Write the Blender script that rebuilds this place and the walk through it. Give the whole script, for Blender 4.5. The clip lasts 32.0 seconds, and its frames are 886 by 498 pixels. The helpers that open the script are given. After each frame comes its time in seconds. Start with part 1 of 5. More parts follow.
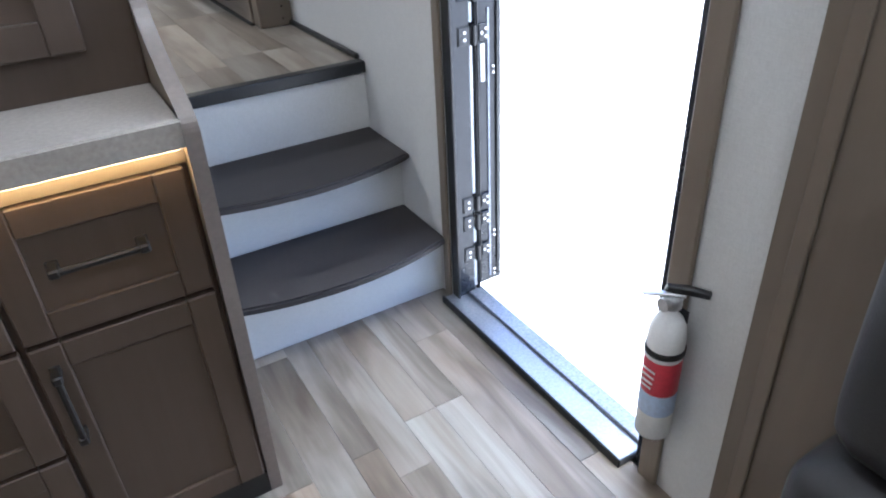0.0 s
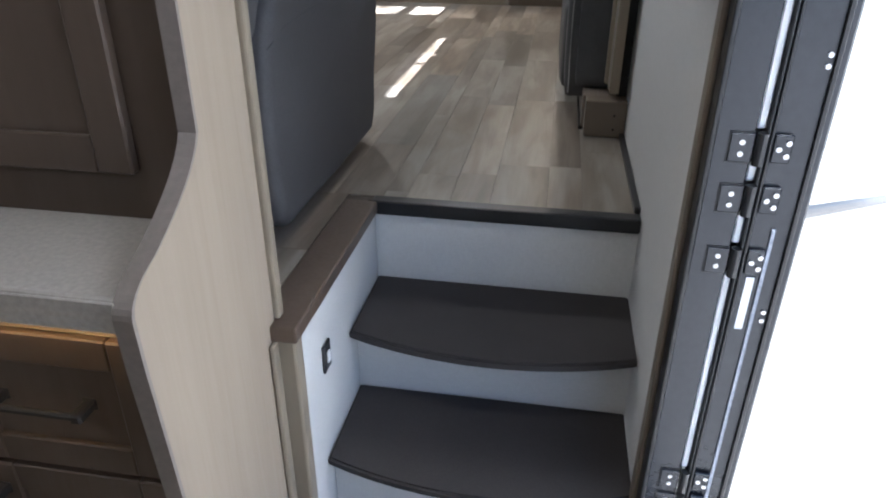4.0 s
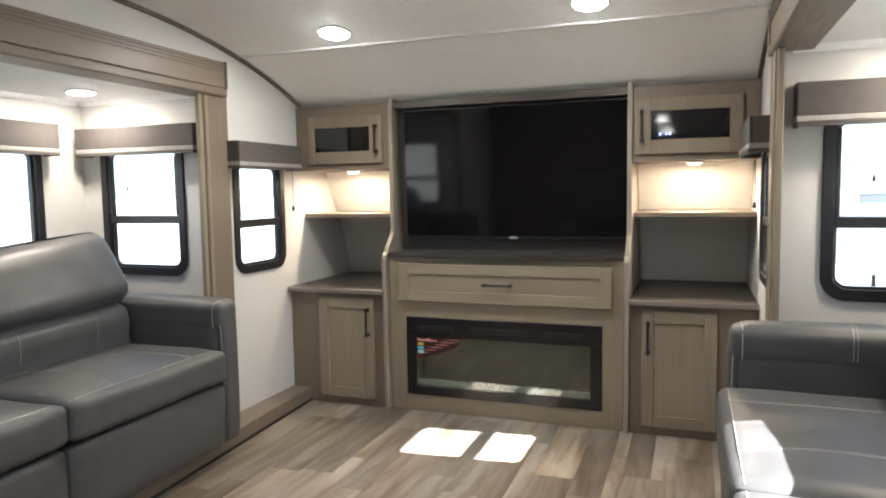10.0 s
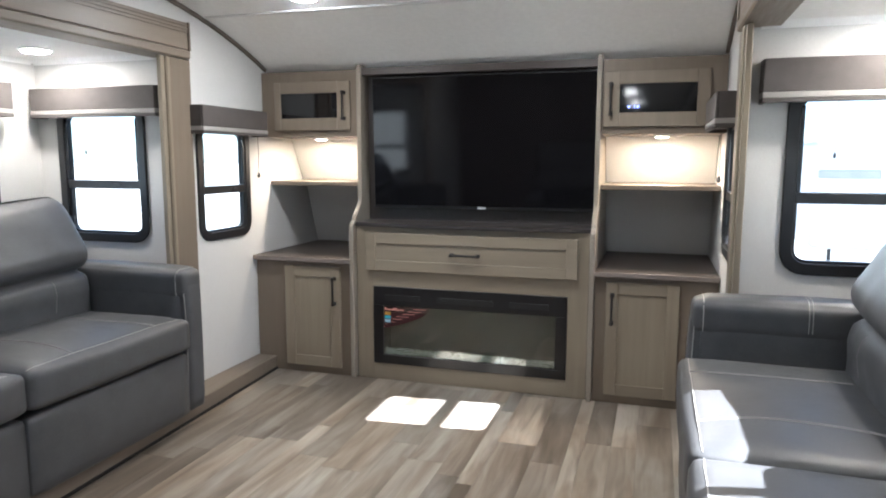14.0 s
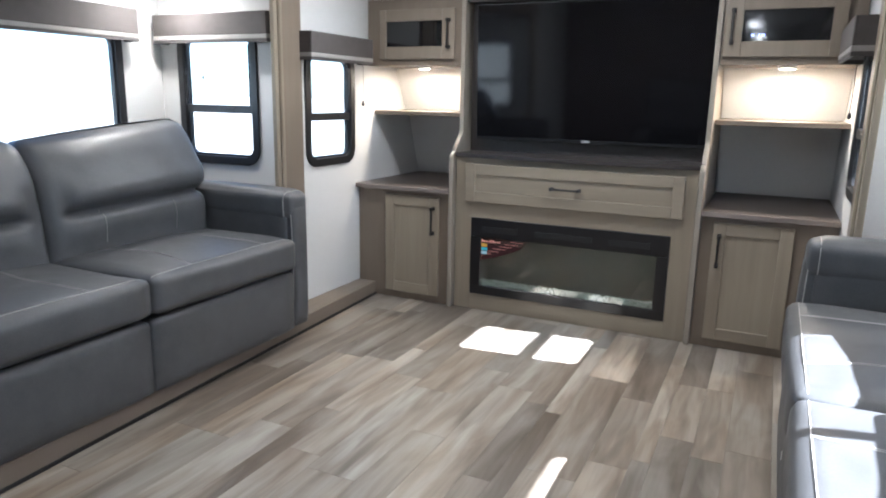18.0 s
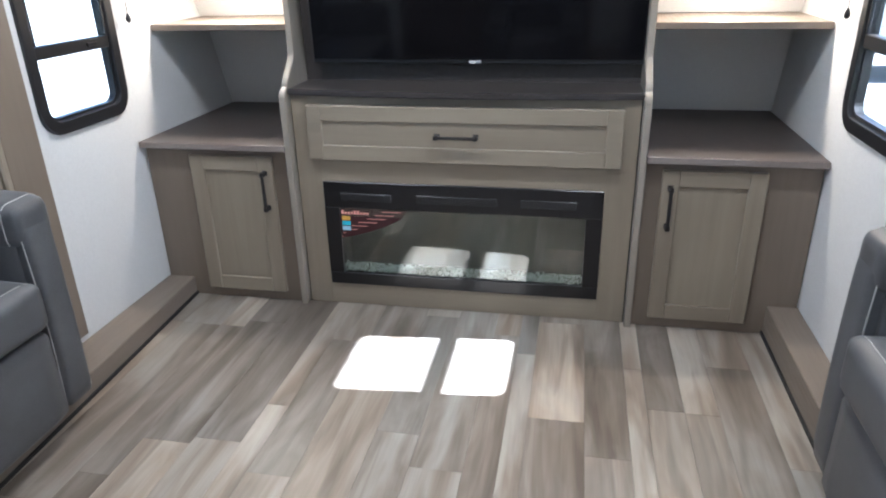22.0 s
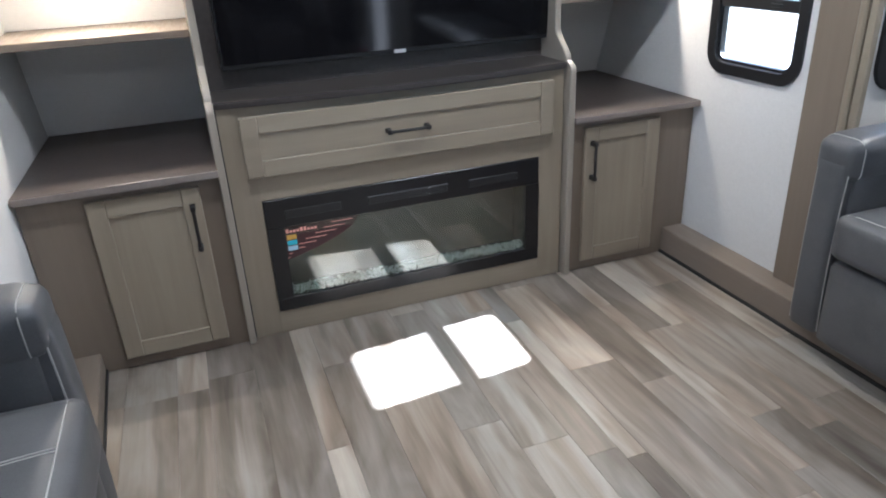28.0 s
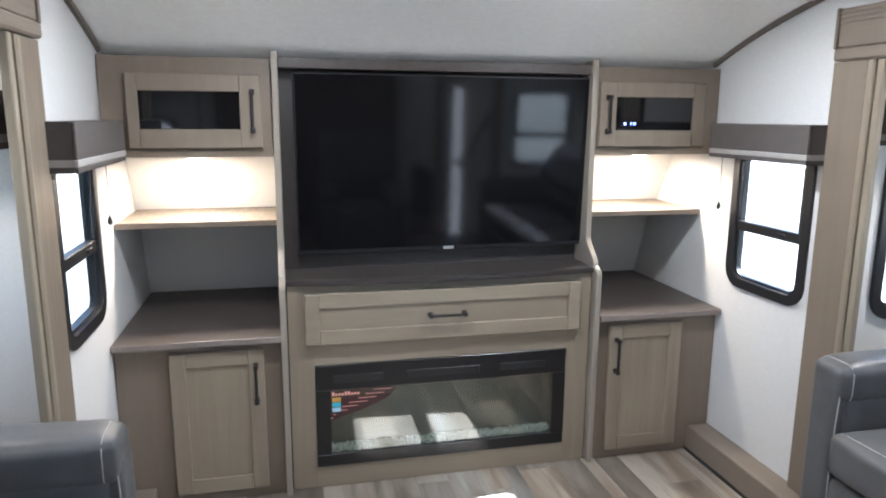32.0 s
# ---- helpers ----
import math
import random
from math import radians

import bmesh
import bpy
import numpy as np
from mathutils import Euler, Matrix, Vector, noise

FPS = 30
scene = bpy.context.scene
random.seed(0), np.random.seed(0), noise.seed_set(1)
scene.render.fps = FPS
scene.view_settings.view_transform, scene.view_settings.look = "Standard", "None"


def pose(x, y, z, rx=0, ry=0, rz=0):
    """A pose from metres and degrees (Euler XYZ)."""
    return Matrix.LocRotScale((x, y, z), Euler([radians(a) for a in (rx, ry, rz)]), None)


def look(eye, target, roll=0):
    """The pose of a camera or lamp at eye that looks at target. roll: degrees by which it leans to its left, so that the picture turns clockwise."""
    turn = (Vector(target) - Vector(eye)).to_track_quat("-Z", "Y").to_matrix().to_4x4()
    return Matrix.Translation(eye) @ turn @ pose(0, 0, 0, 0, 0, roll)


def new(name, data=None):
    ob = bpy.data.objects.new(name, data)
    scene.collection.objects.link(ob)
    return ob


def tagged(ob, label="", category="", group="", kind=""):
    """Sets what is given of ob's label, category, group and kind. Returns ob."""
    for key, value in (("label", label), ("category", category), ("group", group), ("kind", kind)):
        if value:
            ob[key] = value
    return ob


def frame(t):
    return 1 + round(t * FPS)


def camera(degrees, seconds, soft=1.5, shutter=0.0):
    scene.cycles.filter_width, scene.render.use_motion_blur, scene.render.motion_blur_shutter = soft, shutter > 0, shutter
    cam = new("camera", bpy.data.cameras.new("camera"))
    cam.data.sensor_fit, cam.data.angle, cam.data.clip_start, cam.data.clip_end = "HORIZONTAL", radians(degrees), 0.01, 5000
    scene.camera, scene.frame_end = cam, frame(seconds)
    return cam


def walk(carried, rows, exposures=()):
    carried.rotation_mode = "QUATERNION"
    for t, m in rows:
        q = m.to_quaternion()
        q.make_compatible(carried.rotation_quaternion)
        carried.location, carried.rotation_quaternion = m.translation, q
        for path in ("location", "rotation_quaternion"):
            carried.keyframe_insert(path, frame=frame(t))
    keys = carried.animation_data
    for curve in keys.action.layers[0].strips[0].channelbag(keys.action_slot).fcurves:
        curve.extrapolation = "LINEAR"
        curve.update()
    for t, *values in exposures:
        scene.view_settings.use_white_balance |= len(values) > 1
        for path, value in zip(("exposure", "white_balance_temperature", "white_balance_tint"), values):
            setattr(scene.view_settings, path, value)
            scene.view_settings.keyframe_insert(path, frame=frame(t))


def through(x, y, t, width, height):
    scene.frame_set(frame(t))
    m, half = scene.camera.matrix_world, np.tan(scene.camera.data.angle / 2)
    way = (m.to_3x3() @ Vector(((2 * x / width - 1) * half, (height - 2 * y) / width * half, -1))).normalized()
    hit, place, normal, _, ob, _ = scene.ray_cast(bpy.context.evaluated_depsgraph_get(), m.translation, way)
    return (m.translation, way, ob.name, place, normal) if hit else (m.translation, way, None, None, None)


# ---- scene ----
cam = camera(65.9, 32.0, 2.0)
PATH = [
    (0, (0.364, 0.349, 1.25), (1.199, 1.832, 0.2), -3.0),
    (0.5, (0.563, 0.524, 1.244), (1.13, 2.153, 0.231), -1.6),
    (1, (0.761, 0.736, 1.237), (1.007, 2.42, 0.187), -0.0),
    (1.5, (0.893, 0.86, 1.228), (0.889, 2.538, 0.139), -0.1),
    (2, (1.017, 0.765, 1.242), (0.784, 2.412, 0.132), 0.6),
    (2.5, (1.073, 0.691, 1.242), (0.752, 2.345, 0.165), 0.1),
    (4.5, (0.982, 0.93, 1.332), (0.735, 2.758, 0.557), -0.2),
    (4.7, (0.975, 1.025, 1.322), (0.749, 2.885, 0.618), -1.0),
    (5, (0.958, 1.175, 1.325), (0.737, 3.049, 0.664), -1.6),
    (5.5, (0.964, 1.49, 1.35), (0.629, 3.356, 0.714), 0.0),
    (6, (0.984, 1.837, 1.34), (0.542, 3.693, 0.739), -0.8),
    (6.5, (0.93, 2.203, 1.442), (0.467, 4.067, 0.885), -0.3),
    (7, (0.953, 2.466, 1.622), (0.437, 4.332, 1.12), -1.0),
    (7.5, (0.966, 2.592, 1.763), (0.374, 4.457, 1.35), -1.0),
    (8, (0.934, 2.595, 1.827), (0.345, 4.473, 1.47), -0.1),
    (8.5, (0.91, 2.592, 1.837), (0.292, 4.473, 1.555), -0.1),
    (9, (0.896, 2.572, 1.845), (0.233, 4.445, 1.613), -0.4),
    (9.5, (0.905, 2.558, 1.837), (0.215, 4.426, 1.648), -0.6),
    (10, (0.909, 2.556, 1.829), (0.226, 4.428, 1.66), -0.9),
    (10.5, (0.928, 2.569, 1.825), (0.226, 4.435, 1.666), -1.2),
    (11, (0.923, 2.576, 1.849), (0.201, 4.434, 1.684), -1.1),
    (11.5, (0.921, 2.575, 1.817), (0.176, 4.424, 1.66), -1.2),
    (12, (0.904, 2.57, 1.814), (0.201, 4.434, 1.639), -0.5),
    (12.5, (0.892, 2.565, 1.82), (0.25, 4.448, 1.61), -0.2),
    (13, (0.917, 2.576, 1.83), (0.305, 4.464, 1.587), -0.3),
    (13.5, (0.903, 2.558, 1.834), (0.312, 4.452, 1.579), -0.1),
    (15.5, (0.905, 2.582, 1.823), (0.296, 4.467, 1.547), 0.8),
    (16, (0.893, 2.585, 1.827), (0.28, 4.467, 1.542), 0.9),
    (16.5, (0.882, 2.59, 1.829), (0.24, 4.461, 1.534), 0.5),
    (17, (0.891, 2.588, 1.822), (0.137, 4.411, 1.498), -0.1),
    (17.5, (0.869, 2.544, 1.794), (0.071, 4.343, 1.435), 0.6),
    (18, (0.901, 2.551, 1.789), (0.062, 4.314, 1.355), 1.1),
    (18.5, (0.91, 2.556, 1.794), (0.102, 4.327, 1.332), 1.6),
    (19, (0.867, 2.553, 1.779), (0.192, 4.381, 1.326), 1.8),
    (19.5, (0.827, 2.567, 1.765), (0.269, 4.431, 1.304), 1.4),
    (20, (0.806, 2.647, 1.764), (0.35, 4.532, 1.275), 0.7),
    (20.5, (0.747, 2.949, 1.765), (0.342, 4.816, 1.172), -0.8),
    (21, (0.687, 3.195, 1.93), (0.298, 5.016, 1.199), -1.6),
    (21.5, (0.559, 3.387, 1.942), (0.177, 5.189, 1.162), -1.2),
    (22, (0.382, 3.588, 1.931), (0.024, 5.39, 1.142), -1.3),
    (22.5, (0.248, 3.82, 1.903), (-0.075, 5.616, 1.084), -1.4),
    (23, (0.125, 4.029, 1.893), (-0.165, 5.8, 1.01), -1.6),
    (23.5, (-0.024, 4.19, 1.895), (-0.142, 5.924, 0.906), -0.9),
    (24, (-0.135, 4.246, 1.927), (-0.024, 5.965, 0.911), -0.6),
    (24.5, (-0.2, 4.113, 1.938), (0.07, 5.873, 1.027), -0.3),
    (25, (-0.291, 3.984, 1.948), (0.06, 5.757, 1.091), -1.0),
    (25.5, (-0.414, 3.906, 1.92), (-0.007, 5.659, 1.048), -1.5),
    (27.5, (-0.687, 3.704, 1.972), (-0.079, 5.409, 1.123), -2.0),
    (28, (-0.692, 3.691, 1.951), (-0.1, 5.407, 1.111), -2.9),
    (28.5, (-0.662, 3.647, 1.963), (-0.055, 5.354, 1.116), -3.0),
    (29, (-0.64, 3.57, 1.969), (-0.09, 5.299, 1.127), -3.5),
    (29.5, (-0.618, 3.47, 1.976), (-0.19, 5.259, 1.191), -4.0),
    (30, (-0.628, 3.421, 2.046), (-0.204, 5.28, 1.441), -2.7),
    (30.5, (-0.634, 3.411, 2.07), (-0.191, 5.292, 1.554), -1.7),
    (31, (-0.648, 3.413, 2.067), (-0.185, 5.31, 1.633), -0.8),
    (31.5, (-0.637, 3.389, 2.101), (-0.184, 5.295, 1.695), -0.4),
    (32, (-0.632, 3.373, 2.114), (-0.194, 5.286, 1.732), 0.4),
]
walk(cam, [(t, look(eye, target, roll)) for t, eye, target, roll in PATH], [(0, 4.00, 5250, 10), (0.5, 3.15, 5350, 10), (1, 2.20, 5650, 10), (2, 2.50, 5700, 10), (2.5, 2.60, 5700, 10), (4.5, 3.45, 5500, 10), (5, 3.68, 5600, 10), (6, 3.79, 5950, 10), (7, 3.58, 6200, 10), (11, 3.52, 6200, 10), (13.5, 3.55, 5700, 10), (16, 3.60, 5450, 10), (22, 3.74, 5150, 10), (24, 3.70, 5080, 10), (28.5, 3.58, 5200, 10), (30, 3.66, 5250, 10), (31, 3.88, 5320, 10), (32, 3.88, 5320, 10)])

from mathutils import noise
from mathutils.bvhtree import BVHTree

# ---- world, sun, exposure ----
SUN_DIR = Vector((-1.0, -0.085, -0.84)).normalized()
world = bpy.data.worlds.new("world")
scene.world = world
world.use_nodes = True
wn = world.node_tree.nodes
sky = wn.new("ShaderNodeTexSky")
sky.sky_type = "NISHITA"
sky.sun_disc = False
sky.air_density = 0.7
sky.altitude = 300.0
sky.sun_elevation = math.asin(-SUN_DIR.z)
sky.sun_rotation = math.atan2(-SUN_DIR.x, -SUN_DIR.y)
world.node_tree.links.new(sky.outputs[0], wn["Background"].inputs[0])
wn["Background"].inputs[1].default_value = 0.05
sun = new("sun", bpy.data.lights.new("sun", "SUN"))
sun.data.energy = 5.0
sun.data.angle = radians(0.5)
sun.data.color = (1.0, 0.96, 0.9)
sun.rotation_euler = SUN_DIR.to_track_quat("-Z", "Y").to_euler()

# ---- materials ----


def mat_base(name, color, rough=0.5, metal=0.0, spec=0.5):
    m = bpy.data.materials.new(name)
    m.use_nodes = True
    b = m.node_tree.nodes["Principled BSDF"]
    b.inputs["Base Color"].default_value = (*color, 1)
    b.inputs["Roughness"].default_value = rough
    b.inputs["Metallic"].default_value = metal
    b.inputs["Specular IOR Level"].default_value = spec
    return m, m.node_tree.nodes, m.node_tree.links, b


def coords(n, l, kind="Object", scale=(1, 1, 1), shuffle=False):
    tc = n.new("ShaderNodeTexCoord")
    mp = n.new("ShaderNodeMapping")
    mp.inputs["Scale"].default_value = scale
    l.new(tc.outputs[kind], mp.inputs["Vector"])
    if shuffle:
        oi = n.new("ShaderNodeObjectInfo")
        mul = n.new("ShaderNodeMath")
        mul.operation = "MULTIPLY"
        mul.inputs[1].default_value = 37.0
        l.new(oi.outputs["Random"], mul.inputs[0])
        l.new(mul.outputs[0], mp.inputs["Location"])
    return mp.outputs["Vector"]


def noise_tex(n, l, vec, scale, detail=4.0, rough=0.55, distortion=0.0):
    t = n.new("ShaderNodeTexNoise")
    t.inputs["Scale"].default_value = scale
    t.inputs["Detail"].default_value = detail
    t.inputs["Roughness"].default_value = rough
    t.inputs["Distortion"].default_value = distortion
    l.new(vec, t.inputs["Vector"])
    return t.outputs["Fac"]


def ramp(n, l, fac, stops):
    r = n.new("ShaderNodeValToRGB")
    e = r.color_ramp.elements
    while len(e) < len(stops):
        e.new(0.5)
    for el, (p, c) in zip(e, stops):
        el.position = p
        el.color = (*c, 1) if len(c) == 3 else c
    l.new(fac, r.inputs["Fac"])
    return r.outputs["Color"]


def mixcol(n, l, fac, a, b, mode="MIX"):
    m = n.new("ShaderNodeMix")
    m.data_type = "RGBA"
    m.blend_type = mode
    if isinstance(fac, float):
        m.inputs[0].default_value = fac
    else:
        l.new(fac, m.inputs[0])
    for v, s in ((a, m.inputs[6]), (b, m.inputs[7])):
        if isinstance(v, tuple):
            s.default_value = (*v, 1)
        else:
            l.new(v, s)
    return m.outputs[2]


def bump(n, l, b, height, strength=0.2, dist=0.002):
    bp = n.new("ShaderNodeBump")
    bp.inputs["Strength"].default_value = strength
    bp.inputs["Distance"].default_value = dist
    l.new(height, bp.inputs["Height"])
    l.new(bp.outputs["Normal"], b.inputs["Normal"])


def wood_mat(name, dark, light, grain=(30, 30, 1.5), rough=0.45, fine=4.0, kind="Object", spec=0.4, shuffle=True):
    """Straight-grained printed wood; the grain scale is small along the grain."""
    m, n, l, b = mat_base(name, light, rough, spec=spec)
    v = coords(n, l, kind, grain, shuffle)
    f = noise_tex(n, l, v, 1.0, 5.0, 0.6, 0.4)
    mid = tuple(0.42 * a + 0.58 * b for a, b in zip(dark, light))
    c = ramp(n, l, f, [(0.28, mid), (0.72, light)])
    v2 = coords(n, l, kind, (1.3, 1.3, 1.3), shuffle)
    g = noise_tex(n, l, v2, 1.0, 2.0)
    c2 = mixcol(n, l, ramp(n, l, g, [(0.35, (0, 0, 0)), (0.7, (0.42, 0.42, 0.42))]), c, dark)
    l.new(c2, b.inputs["Base Color"])
    f2 = noise_tex(n, l, v, fine, 3.0)
    bump(n, l, b, f2, 0.12, 0.0008)
    l.new(ramp(n, l, f2, [(0.3, (rough - 0.06,) * 3), (0.7, (rough + 0.08,) * 3)]), b.inputs["Roughness"])
    return m


def plank_mat():
    """Printed vinyl wood: soft long streaks in taupe, grey and cream; each plank's colour sets its tone."""
    m, n, l, b = mat_base("vinyl_plank", (0.4, 0.34, 0.27), 0.4, spec=0.42)
    oi = n.new("ShaderNodeObjectInfo")
    v = coords(n, l, "Object", (13, 1.7, 13), True)
    f = noise_tex(n, l, v, 1.0, 3.0, 0.5, 0.5)
    streak = ramp(n, l, f, [(0.30, (0.122, 0.097, 0.074)), (0.44, (0.190, 0.159, 0.126)), (0.56, (0.250, 0.219, 0.182)), (0.72, (0.315, 0.288, 0.250))])
    c = mixcol(n, l, 1.0, streak, oi.outputs["Color"], "MULTIPLY")
    v3 = coords(n, l, "Object", (6, 2.4, 6), True)
    f3 = noise_tex(n, l, v3, 1.0, 3.0, 0.6, 1.0)
    c = mixcol(n, l, ramp(n, l, f3, [(0.46, (0, 0, 0)), (0.74, (0.42, 0.42, 0.42))]), c, (0.30, 0.282, 0.252))
    v4 = coords(n, l, "Object", (9, 1.2, 9), True)
    f4 = noise_tex(n, l, v4, 1.7, 2.0, 0.5, 0.6)
    c = mixcol(n, l, ramp(n, l, f4, [(0.28, (0.6, 0.6, 0.6)), (0.46, (0, 0, 0))]), c, (0.115, 0.093, 0.073))
    v2 = coords(n, l, "Object", (150, 5, 150), True)
    f2 = noise_tex(n, l, v2, 1.0, 4.0, 0.6)
    c = mixcol(n, l, 0.25, c, ramp(n, l, f2, [(0.3, (0.7, 0.7, 0.7)), (0.7, (1.2, 1.2, 1.2))]), "MULTIPLY")
    l.new(c, b.inputs["Base Color"])
    bump(n, l, b, f2, 0.08, 0.0005)
    l.new(ramp(n, l, f, [(0.3, (0.33,) * 3), (0.7, (0.42,) * 3)]), b.inputs["Roughness"])
    return m


def wall_mat(name="wall_covering", col=(0.63, 0.625, 0.61)):
    m, n, l, b = mat_base(name, col, 0.65, spec=0.3)
    v = coords(n, l, "Object", (700, 700, 90))
    f = noise_tex(n, l, v, 1.0, 2.0)
    v2 = coords(n, l, "Object", (90, 90, 700))
    f2 = noise_tex(n, l, v2, 1.0, 2.0)
    add = n.new("ShaderNodeMath")
    l.new(f, add.inputs[0]), l.new(f2, add.inputs[1])
    bump(n, l, b, add.outputs[0], 0.3, 0.0008)
    v3 = coords(n, l, "Object", (2.2, 2.2, 2.2))
    g = noise_tex(n, l, v3, 1.0, 4.0)
    half = n.new("ShaderNodeMath")
    half.operation = "MULTIPLY"
    half.inputs[1].default_value = 0.5
    l.new(add.outputs[0], half.inputs[0])
    c = ramp(n, l, half.outputs[0], [(0.35, tuple(x * 0.86 for x in col)), (0.62, col)])
    c = mixcol(n, l, ramp(n, l, g, [(0.3, (0.22, 0.22, 0.22)), (0.65, (0, 0, 0))]), c, tuple(x * 0.88 for x in col))
    l.new(c, b.inputs["Base Color"])
    return m


def leather_mat(name, col, rough=0.42):
    m, n, l, b = mat_base(name, col, rough, spec=0.45)
    v = coords(n, l, "Object", (1, 1, 1))
    f = noise_tex(n, l, v, 260.0, 3.0, 0.6)
    f2 = noise_tex(n, l, v, 9.0, 4.0, 0.6)
    c = ramp(n, l, f2, [(0.3, tuple(x * 0.82 for x in col)), (0.7, tuple(x * 1.12 for x in col))])
    c = mixcol(n, l, 0.35, c, ramp(n, l, f, [(0.35, (0.75, 0.75, 0.75)), (0.65, (1.15, 1.15, 1.15))]), "MULTIPLY")
    l.new(c, b.inputs["Base Color"])
    mx = n.new("ShaderNodeMath")
    mx.operation = "MULTIPLY_ADD"
    mx.inputs[1].default_value = 2.5
    l.new(f2, mx.inputs[0]), l.new(f, mx.inputs[2])
    bump(n, l, b, mx.outputs[0], 0.18, 0.002)
    l.new(ramp(n, l, f2, [(0.3, (rough - 0.05,) * 3), (0.7, (rough + 0.1,) * 3)]), b.inputs["Roughness"])
    return m


def speck_mat(name, col, var=0.15, scale=200.0, rough=0.4, metal=0.0, bump_s=0.1, spec=0.5):
    m, n, l, b = mat_base(name, col, rough, metal, spec)
    v = coords(n, l, "Object", (1, 1, 1))
    f = noise_tex(n, l, v, scale, 3.0, 0.6)
    g = noise_tex(n, l, v, scale / 25.0, 3.0, 0.6)
    c = ramp(n, l, f, [(0.3, tuple(x * (1 - var) for x in col)), (0.7, tuple(min(1, x * (1 + var)) for x in col))])
    c = mixcol(n, l, 0.5, c, ramp(n, l, g, [(0.3, (1 - var,) * 3), (0.7, (1 + var * 0.6,) * 3)]), "MULTIPLY")
    l.new(c, b.inputs["Base Color"])
    if bump_s:
        bump(n, l, b, f, bump_s, 0.0006)
    return m


def cloth_mat(name, col, through=0.82):
    """Thin woven sheet that lets part of the daylight through."""
    m, n, l, b = mat_base(name, col, 0.8, spec=0.2)
    v = coords(n, l, "Object", (1, 1, 1))
    f = noise_tex(n, l, v, 30.0, 3.0)
    c = ramp(n, l, f, [(0.3, tuple(x * 0.94 for x in col)), (0.7, col)])
    l.new(c, b.inputs["Base Color"])
    tl = n.new("ShaderNodeBsdfTranslucent")
    l.new(c, tl.inputs["Color"])
    mx = n.new("ShaderNodeMixShader")
    mx.inputs[0].default_value = through
    l.new(b.outputs[0], mx.inputs[1]), l.new(tl.outputs[0], mx.inputs[2])
    l.new(mx.outputs[0], n["Material Output"].inputs[0])
    return m


def glow_mat(name, col, strength):
    m = bpy.data.materials.new(name)
    m.use_nodes = True
    b = m.node_tree.nodes["Principled BSDF"]
    b.inputs["Base Color"].default_value = (*col, 1)
    b.inputs["Emission Color"].default_value = (*col, 1)
    b.inputs["Emission Strength"].default_value = strength
    return m


def glass_mat(name, tint=(0.93, 0.96, 0.95), rough=0.0, mirror=0.04):
    """Thin clear pane: mostly transparent, with a faint mirror coat."""
    m = bpy.data.materials.new(name)
    m.use_nodes = True
    n, l = m.node_tree.nodes, m.node_tree.links
    n.clear()
    out = n.new("ShaderNodeOutputMaterial")
    tr = n.new("ShaderNodeBsdfTransparent")
    tr.inputs[0].default_value = (*tint, 1)
    gl = n.new("ShaderNodeBsdfGlossy")
    gl.inputs["Roughness"].default_value = rough
    lw = n.new("ShaderNodeLayerWeight")
    lw.inputs[0].default_value = 0.5
    pw = n.new("ShaderNodeMath")
    pw.operation, pw.inputs[1].default_value = "POWER", 4.0
    fr = n.new("ShaderNodeMath")
    fr.operation, fr.inputs[1].default_value, fr.inputs[2].default_value = "MULTIPLY_ADD", 0.8, mirror
    l.new(lw.outputs["Facing"], pw.inputs[0]), l.new(pw.outputs[0], fr.inputs[0])
    mx = n.new("ShaderNodeMixShader")
    l.new(fr.outputs[0], mx.inputs[0]), l.new(tr.outputs[0], mx.inputs[1]), l.new(gl.outputs[0], mx.inputs[2])
    l.new(mx.outputs[0], out.inputs[0])
    return m


CAB_D, CAB_L = (0.165, 0.132, 0.092), (0.285, 0.242, 0.181)
M_cab = wood_mat("cabinet_door_wood", CAB_D, CAB_L, (26, 26, 1.6), 0.42)
M_cabx = wood_mat("cabinet_wood_crosswise", CAB_D, CAB_L, (1.6, 26, 26), 0.42)
M_frame = wood_mat("cabinet_frame_wood", (0.132, 0.103, 0.075), (0.195, 0.158, 0.120), (26, 26, 1.6), 0.42)
M_framey = wood_mat("frame_wood_lengthwise", (0.14, 0.112, 0.086), (0.205, 0.168, 0.132), (26, 1.6, 26), 0.42)
M_dark = wood_mat("dark_hutch_wood", (0.064, 0.044, 0.031), (0.106, 0.075, 0.054), (26, 26, 1.6), 0.42)
M_ply = wood_mat("pale_panel_wood", (0.25, 0.20, 0.15), (0.35, 0.29, 0.222), (30, 30, 1.4), 0.45)
M_side = wood_mat("grey_beige_panel_wood", (0.22, 0.19, 0.155), (0.30, 0.265, 0.22), (30, 30, 1.4), 0.42)
M_chair = leather_mat("charcoal_leatherette", (0.022, 0.021, 0.022), 0.5)
M_edge = speck_mat("taupe_edge_band", (0.20, 0.17, 0.15), 0.08, 90, 0.35)
M_counter = speck_mat("taupe_laminate_counter", (0.064, 0.052, 0.046), 0.14, 60, 0.44, bump_s=0.06)
M_top = speck_mat("dark_shelf_laminate", (0.042, 0.036, 0.033), 0.14, 60, 0.34, bump_s=0.06)
M_kcounter = speck_mat("pale_stone_counter", (0.37, 0.34, 0.305), 0.12, 120, 0.3)
M_wall = wall_mat()
M_ceil = speck_mat("ceiling_board_white", (0.9, 0.9, 0.885), 0.03, 40, 0.6, bump_s=0.03, spec=0.3)
M_plank = plank_mat()
